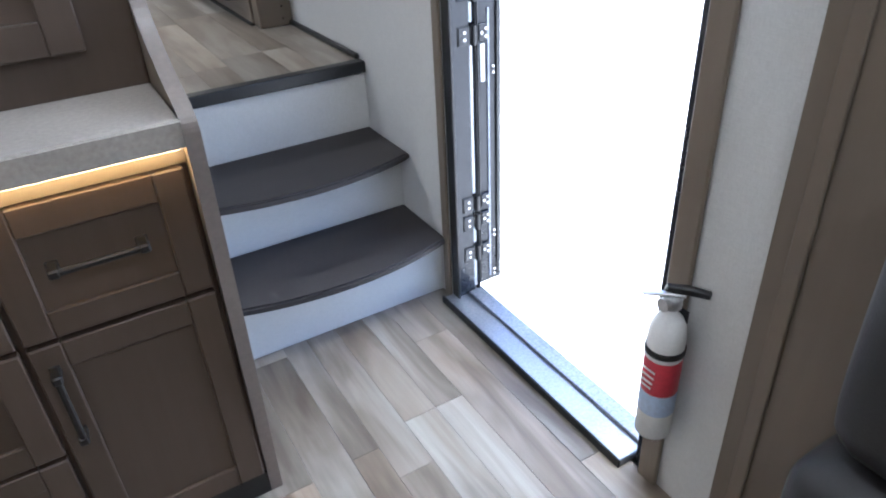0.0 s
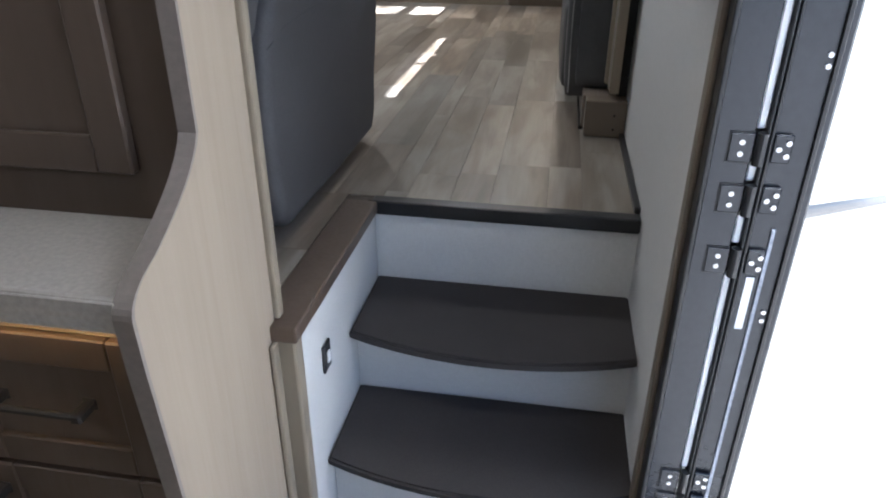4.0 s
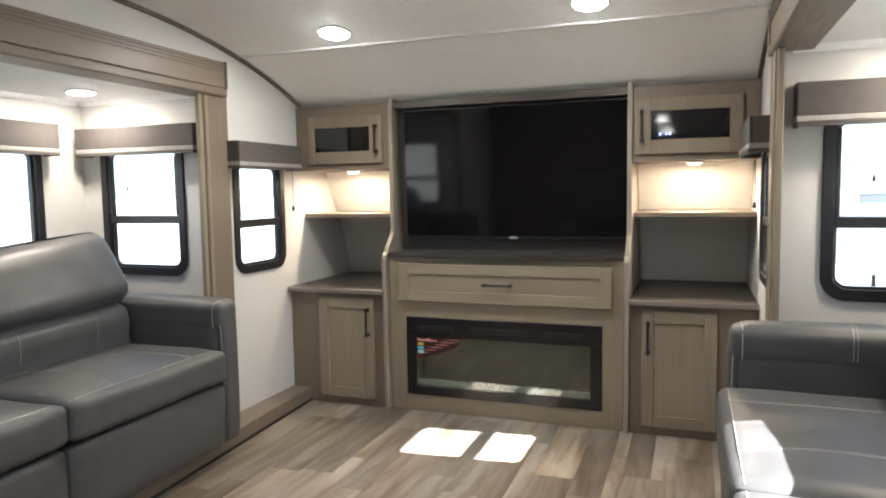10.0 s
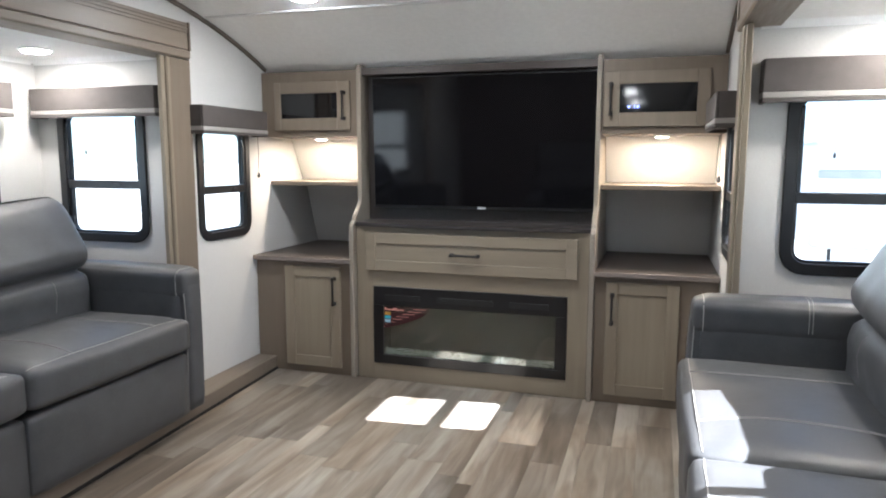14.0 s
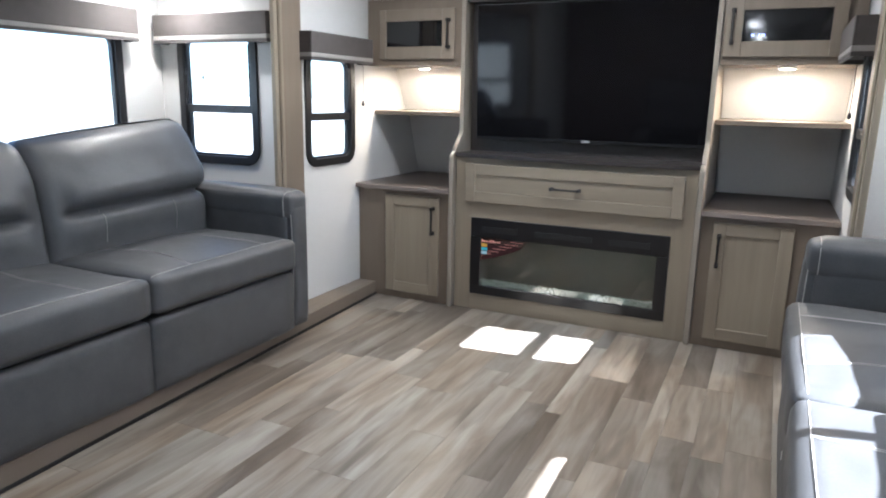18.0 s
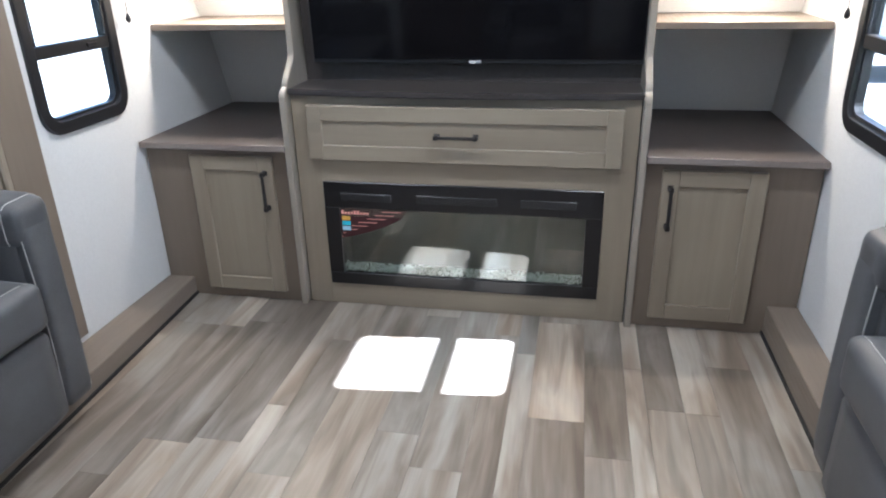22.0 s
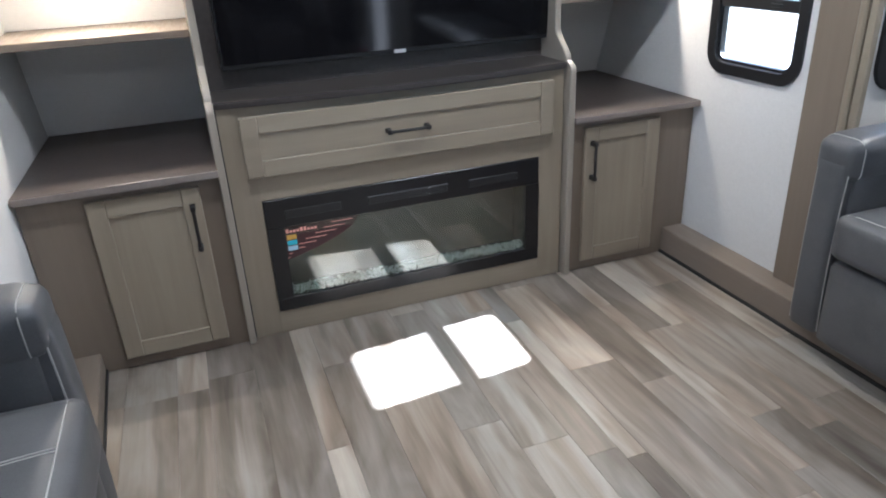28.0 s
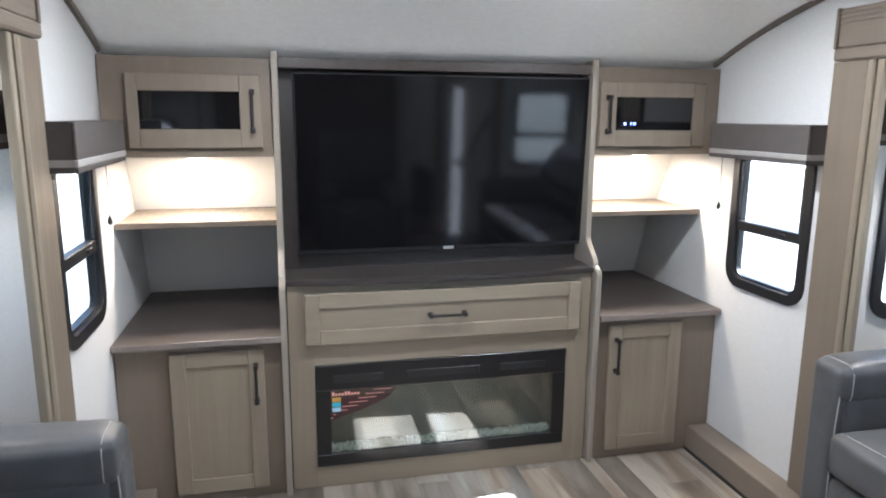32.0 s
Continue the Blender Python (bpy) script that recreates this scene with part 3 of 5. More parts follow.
# side panels: an S-curve from the wide base to the narrow upright
for x0, x1 in ((-0.676, PX0), (PX1, 0.630)):
    prof = [(6.6, FU + 0.002), (5.925, FU + 0.002), (5.918, 1.44)]
    for k in range(0, 9):
        a = k / 8
        prof.append((5.918 + 0.010 * a + 0.028 * a * a, 1.47 + 0.045 * a - 0.012 * a * a))
    for k in range(1, 11):
        a = k / 10
        prof.append((5.956 + 0.088 * (3 * a * a - 2 * a ** 3), 1.503 + 0.11 * a))
    prof += [(6.044, 2.342), (6.6, 2.342)]
    part("side_panel", prism(prof, "x", x0, x1, 0.003), M_side, tvu, "pale edged side panel with an S-curve")

# electric fireplace
fp = thing("electric_fireplace", "black glass-fronted electric fireplace with a bed of clear crystals", "fireplace")
FY = 5.955
gx0, gx1, gz0, gz1 = FX0 + 0.058, FX1 - 0.058, FZ0 + 0.052, FZ1 - 0.105
bm = box(FX0 + 0.001, FX1 - 0.001, FY, FY + 0.02, gz1, FZ1 - 0.001, 0.002)
bm_box(bm, FX0 + 0.001, FX1 - 0.001, FY, FY + 0.02, FZ0 + 0.001, gz0, 0.002)
bm_box(bm, FX0 + 0.001, gx0, FY, FY + 0.02, gz0, gz1)
bm_box(bm, gx1, FX1 - 0.001, FY, FY + 0.02, gz0, gz1)
M_gloss = speck_mat("glossy_black_glass", (0.006, 0.006, 0.007), 0.1, 100, 0.06, bump_s=0)
part("surround", bm, speck_mat("satin_black_surround", (0.008, 0.008, 0.009), 0.1, 100, 0.3, bump_s=0), fp)
M_smoke = glass_mat("smoked_glass", (0.78, 0.84, 0.80), 0.0, 0.14)
tilt = Matrix.Translation((0, FY + 0.01, gz0)) @ pose(0, 0, 0, 0.6) @ Matrix.Translation((0, -FY - 0.01, -gz0))
bm = box(gx0, gx1, FY + 0.009, FY + 0.012, gz0, gz1)
bm.transform(tilt)
part("glass_pane", bm, M_smoke, fp)
M_screen = speck_mat("fire_box_grey", (0.045, 0.054, 0.046), 0.08, 20, 0.5)
bm = box(gx0 - 0.02, gx1 + 0.02, FY + 0.14, FY + 0.145, gz0 - 0.02, gz1 + 0.02)
bm_box(bm, gx0 - 0.02, gx1 + 0.02, FY + 0.02, FY + 0.14, gz0 - 0.02, gz0 - 0.012)
bm_box(bm, gx0 - 0.02, gx1 + 0.02, FY + 0.02, FY + 0.14, gz1 + 0.012, gz1 + 0.02)
bm_box(bm, gx0 - 0.02, gx0 - 0.012, FY + 0.02, FY + 0.14, gz0 - 0.01, gz1 + 0.01)
bm_box(bm, gx1 + 0.012, gx1 + 0.02, FY + 0.02, FY + 0.14, gz0 - 0.01, gz1 + 0.01)
part("fire_box", bm, M_screen, fp)
bm = bmesh.new()
rnd = random.Random(4)
for _ in range(2100):
    s = rnd.uniform(0.0022, 0.0050)
    m = pose(rnd.uniform(gx0, gx1), FY + rnd.uniform(0.017, 0.045), gz0 - 0.004 + rnd.uniform(0, 0.034), rnd.uniform(0, 360), rnd.uniform(0, 360), 0)
    bmesh.ops.create_icosphere(bm, subdivisions=1, radius=s, matrix=m @ Matrix.Diagonal((1, rnd.uniform(0.5, 1), rnd.uniform(0.5, 1), 1)))
M_crystal, n_, l_, b_ = mat_base("clear_crystal_chips", (0.95, 0.95, 0.96), 0.16)
b_.inputs["Transmission Weight"].default_value = 0.08
ob = part("crystal_bed", bm, M_crystal, fp)
ob["kind"] = "stuff"

# television
M_mark = speck_mat("pale_grey_mark", (0.42, 0.42, 0.43), 0.1, 200, 0.5)
tv = thing("television", "large flat black television with a thin bezel on the media unit", "television")
part("screen", box(-0.592, 0.632 - 0.012, 6.088, 6.094, 1.585, 2.268), M_tv, tv)
bm = box(-0.600, 0.628, 6.092, 6.15, 1.568, 2.276, 0.004)
part("case", bm, M_black, tv)
tv.location, tv.rotation_euler = (0, 6.12, 1.92), (radians(2.4), 0, radians(0.4))
for o in tv.children:
    o.data.transform(Matrix.Translation((0, -6.12, -1.92)))
part("badge", local(box(-0.006, 0.038, 6.086, 6.092, 1.570, 1.582, 0.001), tv), M_mark, tv, "small pale maker's badge")


M_upper = wood_mat("upper_door_wood", (0.14, 0.112, 0.082), (0.225, 0.187, 0.142), (26, 26, 1.6), 0.42)


def upper_cabinet(x0, x1, dx0, dx1, gx0, gx1, hinge_left):
    c = thing("upper_cabinet", "taupe wood upper cabinet with a dark glass door", "cabinet", group="upper cabinets beside the television")
    part("body", box(x0, x1, 6.06, 6.40, 1.958, 2.318), M_frame, c)
    d = part("door", box(gx0 - 0.003, gx1 + 0.003, 6.048, 6.052, 2.057, 2.199), M_gloss, c, "dark glass panel")
    part("stile", box(dx0, gx0, 6.038, 6.058, 1.992, 2.258, 0.003), M_upper, d)
    part("stile", box(gx1, dx1, 6.038, 6.058, 1.992, 2.258, 0.003), M_upper, d)
    part("rail", box(gx0, gx1, 6.0386, 6.058, 1.992, 2.06, 0.002), M_upper, d)
    part("rail", box(gx0, gx1, 6.0386, 6.058, 2.196, 2.258, 0.002), M_upper, d)
    hx = dx1 - 0.032 if hinge_left else dx0 + 0.032
    pull(d, pose(hx, 6.038, 2.125))
    lamp = thing("puck_light", "small round warm puck light under the upper cabinet", "lamp", ((x0 + x1) / 2, 6.2, 1.9575), group="puck lights")
    part("rim", lathe([(0.042, 0.0), (0.042, -0.008), (0.036, -0.012), (0.03, -0.012)]), M_white, lamp)
    part("lens", lathe([(0.03, -0.0105), (0.03, -0.0135), (0.02, -0.015)]), M_lampw, lamp, "lit warm lens")
    lt = new("puck_light_glow", bpy.data.lights.new("puck_light_glow", "AREA"))
    lt.data.shape, lt.data.size, lt.data.energy, lt.data.color = "DISK", 0.06, 0.72, (1.0, 0.78, 0.54)
    lt.location = ((x0 + x1) / 2, 6.2, 1.938)
    return c


upper_cabinet(XL + 0.004, -0.68, -1.18, -0.715, -1.141, -0.792, True)
upper_cabinet(0.634, XR - 0.004, 0.642, 1.128, 0.716, 1.070, False)

# niches between counter and upper cabinet: a shelf, grey panels and a leaning back
for x0, x1, nm in ((XL + 0.003, -0.678, "west"), (0.633, XR - 0.003, "east")):
    prof = [(6.70, 1.294), (6.56, 1.68), (6.575, 1.68), (6.715, 1.294)]
    struct("niche_back_lower_" + nm, prism(prof, "x", x0, x1), M_wall, "white textured niche panel behind the counter")
    prof = [(6.52, 1.708), (6.385, 1.957), (6.40, 1.957), (6.54, 1.708)]
    struct("niche_back_upper_" + nm, prism(prof, "x", x0, x1), M_wall, "white leaning niche panel above the shelf")
    sh = thing("niche_shelf", "taupe wood shelf across the niche", "shelf", group="niche shelves")
    part("board", box(x0, x1, 6.13, 6.56, 1.682, 1.706, 0.002), M_framey, sh)

# ---- windows ----


def rounded(u0, u1, z0, z1, r, k=6):
    pts = []
    for cx, cz, a0 in ((u1 - r, z1 - r, 0), (u0 + r, z1 - r, 90), (u0 + r, z0 + r, 180), (u1 - r, z0 + r, 270)):
        for i in range(k + 1):
            a = radians(a0 + 90 * i / k)
            pts.append((cx + r * math.cos(a), cz + r * math.sin(a)))
    return pts


def ring(outer, inner, y0, y1):
    """A frame between two outlines with as many points each, from y0 to y1."""
    bm = bmesh.new()
    loops = [[bm.verts.new((u, y, z)) for u, z in o] for o, y in ((outer, y0), (inner, y0), (inner, y1), (outer, y1))]
    k = len(outer)
    for a, b in ((0, 1), (1, 2), (2, 3), (3, 0)):
        for i in range(k):
            bm.faces.new((loops[a][i], loops[a][(i + 1) % k], loops[b][(i + 1) % k], loops[b][i]))
    bmesh.ops.recalc_face_normals(bm, faces=bm.faces)
    return bm


def window(name, w, at, rz, zbar=None, ubar=None, label=""):
    """A black rounded window set into its wall; local x along the wall, local -y into the room."""
    u0, u1, z0, z1 = w
    win = thing(name, label, "window", at, rz, kind="structure")
    f = part("window_frame", ring(rounded(u0, u1, z0, z1, 0.085), rounded(u0 + 0.042, u1 - 0.042, z0 + 0.042, z1 - 0.042, 0.05), -0.012, 0.035), M_black, win, "black rounded frame")
    soften(f, 0.004)
    s = part("sash", ring(rounded(u0 + 0.0425, u1 - 0.0425, z0 + 0.0425, z1 - 0.0425, 0.0495), rounded(u0 + 0.052, u1 - 0.052, z0 + 0.052, z1 - 0.052, 0.04), 0.004, 0.03), M_black, win)
    if zbar:
        part("meeting_rail", box(u0 + 0.043, u1 - 0.043, -0.004, 0.028, zbar - 0.02, zbar + 0.02, 0.003), M_black, win)
        part("latch", box((u0 + u1) / 2 + 0.06, (u0 + u1) / 2 + 0.11, -0.012, -0.003, zbar - 0.006, zbar + 0.006, 0.002), M_black, win)
        for a, b in ((u0 + 0.043, u0 + 0.058), (u1 - 0.058, u1 - 0.043)):
            part("sash_channel", box(a, b, -0.006, 0.003, zbar + 0.021, z1 - 0.075, 0.002), M_alu, win, "dark aluminium sash channel")
        panes = [(u0 + 0.05, u1 - 0.05, z0 + 0.05, zbar - 0.019), (u0 + 0.05, u1 - 0.05, zbar + 0.019, z1 - 0.05)]
    else:
        part("mullion", box(ubar - 0.02, ubar + 0.02, -0.004, 0.028, z0 + 0.043, z1 - 0.043, 0.003), M_black, win)
        panes = [(u0 + 0.05, ubar - 0.019, z0 + 0.05, z1 - 0.05), (ubar + 0.019, u1 - 0.05, z0 + 0.05, z1 - 0.05)]
    for a, b, c, d in panes:
        p = part("pane", box(a, b, 0.012, 0.016, c, d), M_glass, win)
        p.visible_shadow = False
    return win


def mir(w):
    return (-w[1], -w[0], w[2], w[3])


ZBAR = 1.675
window("window_1", W_small, (XL, 0, 0), 90, ZBAR, label="small black-framed sash window beside the media unit")
window("window_2", mir(W_small), (XR, 0, 0), -90, ZBAR, label="small black-framed sash window beside the media unit")
window("window_3", W_end_l, (0, SL1, 0), 0, 1.708, label="black-framed sash window in the slide-out end wall")
window("window_4", W_end_r, (0, SR1, 0), 0, 1.697, label="black-framed sash window in the slide-out end wall")
window("window_7", mir(W_end_l), (0, SL0, 0), 180, 1.708, label="black-framed sash window in the slide-out end wall")
window("window_8", mir(W_end_r), (0, SR0, 0), 180, 1.697, label="black-framed sash window in the slide-out end wall")
window("window_5", W_out_l, (SXL, 0, 0), 90, None, 4.2, label="wide black-framed window above the sofa")
window("window_6", mir(W_out_r), (SXR, 0, 0), -90, None, -4.09, label="wide black-framed window above the loveseat")


def valance(at, rz, u0, u1, z0, z1, d=0.1):
    v = thing("window_valance", "charcoal fabric box valance with a pale band over the window", "valance", at, rz, group="window valances")
    bm = box(u0, u1, -d, -d + 0.012, z0 + 0.036, z1, 0.003)
    bm_box(bm, u0, u0 + 0.012, -d + 0.012, -0.002, z0 + 0.036, z1)
    bm_box(bm, u1 - 0.012, u1, -d + 0.012, -0.002, z0 + 0.036, z1)
    bm_box(bm, u0 + 0.012, u1 - 0.012, -d + 0.012, -0.002, z1 - 0.012, z1)
    part("board", bm, M_fabric, v)
    bm = box(u0 - 0.001, u1 + 0.001, -d - 0.001, -d + 0.013, z0 + 0.016, z0 + 0.036, 0.002)
    bm_box(bm, u0 - 0.001, u0 + 0.013, -d + 0.013, -0.002, z0 + 0.016, z0 + 0.036)
    bm_box(bm, u1 - 0.013, u1 + 0.001, -d + 0.013, -0.002, z0 + 0.016, z0 + 0.036)
    part("band", bm, M_fabric2, v, "pale grey welt band")
    bm = box(u0, u1, -d, -d + 0.012, z0, z0 + 0.016, 0.002)
    bm_box(bm, u0, u0 + 0.012, -d + 0.012, -0.002, z0, z0 + 0.016)
    bm_box(bm, u1 - 0.012, u1, -d + 0.012, -0.002, z0, z0 + 0.016)
    part("hem", bm, M_fabric, v)
    return v


valance((XL, 0, 0), 90, 5.385, 5.955, 1.955, 2.092)
valance((XR, 0, 0), -90, -5.955, -5.395, 1.955, 2.092)
valance((0, SL1, 0), 0, -2.03, -1.297, 2.028, 2.168)
valance((0, SR1, 0), 0, 1.242, 1.96, 2.03, 2.18)
valance((SXL, 0, 0), 90, 3.25, 5.08, 2.028, 2.183)
valance((SXR, 0, 0), -90, -4.93, -3.30, 2.028, 2.183)

# shade cords with their beads
for x, y, z in ((1.49, SR1 - 0.045, 1.838), (-1.757, SL1 - 0.045, 1.855)):
    cd = thing("shade_cord", "thin dark shade cord with a small bead hanging before the window", "cord", (x, y, z), group="shade cords")
    part("cord", tube([(0, 0, 0.02), (0.0008, 0, 0.09), (0, 0, 0.196)], 0.0009, 6), M_black, cd)
    part("bead", lathe([(0.001, 0.0), (0.0046, 0.003), (0.0052, 0.008), (0.0036, 0.016), (0.0015, 0.022)], 12), M_bronze, cd, smooth=True)

# slide casings: posts and headers
for nm, xw, s, y0, y1 in (("west", XL, 1, 2.99, 5.20), ("east", XR, -1, 2.99, 5.20)):
    cs = thing("slide_casing", "taupe wood casing round the slide-out opening", "casing", (xw, y1, 0), kind="structure")

    def b(x0, x1, ya, yb, z0, z1, bev=0.003):
        a, c = sorted((xw + s * x0, xw + s * x1))
        return local(box(a, c, ya, yb, z0, z1, bev), cs)
    part("post", b(0.001, 0.028, y1 + 0.055, 5.40, ZP, 2.30), M_frame, cs)
    part("post_band", b(0.001, 0.036, y1 + 0.025, y1 + 0.053, ZP, 2.30, 0.006), M_cab, cs)
    part("jamb", b(0.003, 0.026, y1 - 0.005, y1 + 0.023, ZP, 2.30), M_cab, cs)
    part("header", b(0.001, 0.034, y0 - 0.05, 5.385, 2.345, 2.47), M_framey, cs)
    for z in (2.425, 2.440, 2.455):
        part("header_reed", b(0.0345, 0.0385, y0 - 0.05, 5.384, z - 0.004, z + 0.004, 0.0015), M_framey, cs)
    part("header_end_cap", b(0.0, 0.042, 5.3855, 5.397, 2.340, 2.472, 0.003), M_framey, cs)
    part("header_lip", b(-0.10, 0.042, y0 - 0.05, 5.392, 2.302, 2.342, 0.006), M_framey, cs)
    part("near_post", b(0.001, 0.030, y0 - 0.02, y0 + 0.10, ZP + 0.03, 2.30), M_cab, cs)
    part("near_post_band", b(0.001, 0.040, y0 + 0.102, y0 + 0.135, ZP + 0.03, 2.30, 0.006), M_cab, cs)


# ---- seating ----


def pillow(x0, x1, y0, y1, z0, z1, r, puff=(0, 0, 0), cuts=9, crowd=0.75):
    """A soft rounded box, bulged outwards by puff along each axis."""
    bm = bmesh.new()
    bmesh.ops.create_cube(bm, size=2.0)
    bmesh.ops.subdivide_edges(bm, edges=bm.edges[:], cuts=cuts, use_grid_fill=True)
    c = Vector(((x0 + x1) / 2, (y0 + y1) / 2, (z0 + z1) / 2))
    h = Vector(((x1 - x0) / 2, (y1 - y0) / 2, (z1 - z0) / 2))
    for v in bm.verts:
        u = v.co.copy()
        # crowd the grid towards the edges, where the rounding is
        w = Vector([math.copysign(abs(a) ** crowd, a) for a in u])
        p = Vector([w[i] * h[i] for i in range(3)])
        q = Vector([max(-h[i] + r, min(h[i] - r, p[i])) for i in range(3)])
        d = p - q
        if d.length > 1e-9:
            n = Vector([d[i] / max(r, 1e-6) for i in range(3)])
            p = q + n.normalized() * r * min(1.0, max(abs(n.x), abs(n.y), abs(n.z)))
        for i in range(3):
            j, k = (i + 1) % 3, (i + 2) % 3
            p[i] += math.copysign(1, u[i]) * puff[i] * abs(u[i]) ** 3 * (1 - u[j] ** 2) * (1 - u[k] ** 2)
        v.co = c + p
    return bm


def stitch(points, parent, r=0.0016):
    return part("stitching", tube(points, r, 5), M_stitch, parent, "pale stitched seam")


def seam(on, points, way, r=0.0017):
    """A stitched seam: the points are cast along way onto the part's own surface."""
    bm = bmesh.new()
    bm.from_mesh(on.data)
    tree = BVHTree.FromBMesh(bm)
    bm.free()
    w = Vector(way).normalized()
    got = []
    for p in points:
        hit, nrm, _, _ = tree.ray_cast(Vector(p) - w * 0.5, w)
        if hit:
            got.append(hit + nrm * 0.0006)
    if len(got) > 1:
        stitch(got, on, r)


def soft_slab(prof, a, b, r=0.05):
    """A slab with the outline prof in y and z, from a to b along x, its rims rounded by r."""
    pts = []
    k = len(prof)
    for i in range(k):
        p0, p1, p2, p3 = (Vector(prof[(i + d) % k]) for d in (-1, 0, 1, 2))
        for u in (0.0, 0.25, 0.5, 0.75):
            w = 0.35
            q = p1.lerp(p2, u) + w * 0.25 * ((1 - u) ** 2 * u * (p2 - p0) + u * u * (1 - u) * (p1 - p3)) * 2
            pts.append(q)
    c = sum(pts, Vector((0, 0))) / len(pts)
    n = 7
    stack = [(a + r * 0.75 * (1 - math.cos(math.pi / 2 * j / (n - 1))), r * (1 - math.sin(math.pi / 2 * j / (n - 1)))) for j in range(n)]
    stack += [(b - (x - a), off) for x, off in reversed(stack)]
    bm = bmesh.new()
    loops = [[bm.verts.new((x, *(p + (c - p).normalized() * off))) for p in pts] for x, off in stack]
    for p, q in zip(loops, loops[1:]):
        for i in range(len(pts)):
            bm.faces.new((p[i], p[(i + 1) % len(pts)], q[(i + 1) % len(pts)], q[i]))
    bm.faces.new(loops[0]), bm.faces.new(loops[-1])
    bmesh.ops.recalc_face_normals(bm, faces=bm.faces)
    return bm


SW = 1.022   # half width of the sofa
AW = 0.134   # arm width


def back_cushion(a, b, k, top):
    """One puffed back cushion with a sewn crease under its headrest; the crease stops short of the inner edge."""
    bm = pillow(a, b, 0.505, 0.73, 0.33, top, 0.045, (0, 0.03, 0.010), 39, 0.9)
    m, hw = (a + b) / 2, (b - a) / 2
    for v in bm.verts:
        u = (v.co.x - m) / hw * k
        front = max(0.0, min(1.0, (0.63 - v.co.y) / 0.08))
        z = v.co.z
        ease = max(0.0, min(1.0, (u + 0.86) / 0.12))
        v.co.y += front * ease * (0.058 * math.exp(-((z - 0.60) / 0.016) ** 2) - 0.036 * math.exp(-((z - 0.675) / 0.065) ** 2) - 0.012 * math.exp(-((z - 0.52) / 0.05) ** 2))
        v.co.z += (u - 1) * 0.5 * 0.07 * max(0.0, (z - 0.36) / 0.57)
        n = noise.noise(Vector((v.co.x * 7 + 3 * k, v.co.z * 7, v.co.y * 4)))
        v.co.y += front * 0.006 * n
        # the headrest rolls back towards its top
        v.co.y += front * 0.078 * max(0.0, (z - 0.72) / 0.2) ** 2
    return bm


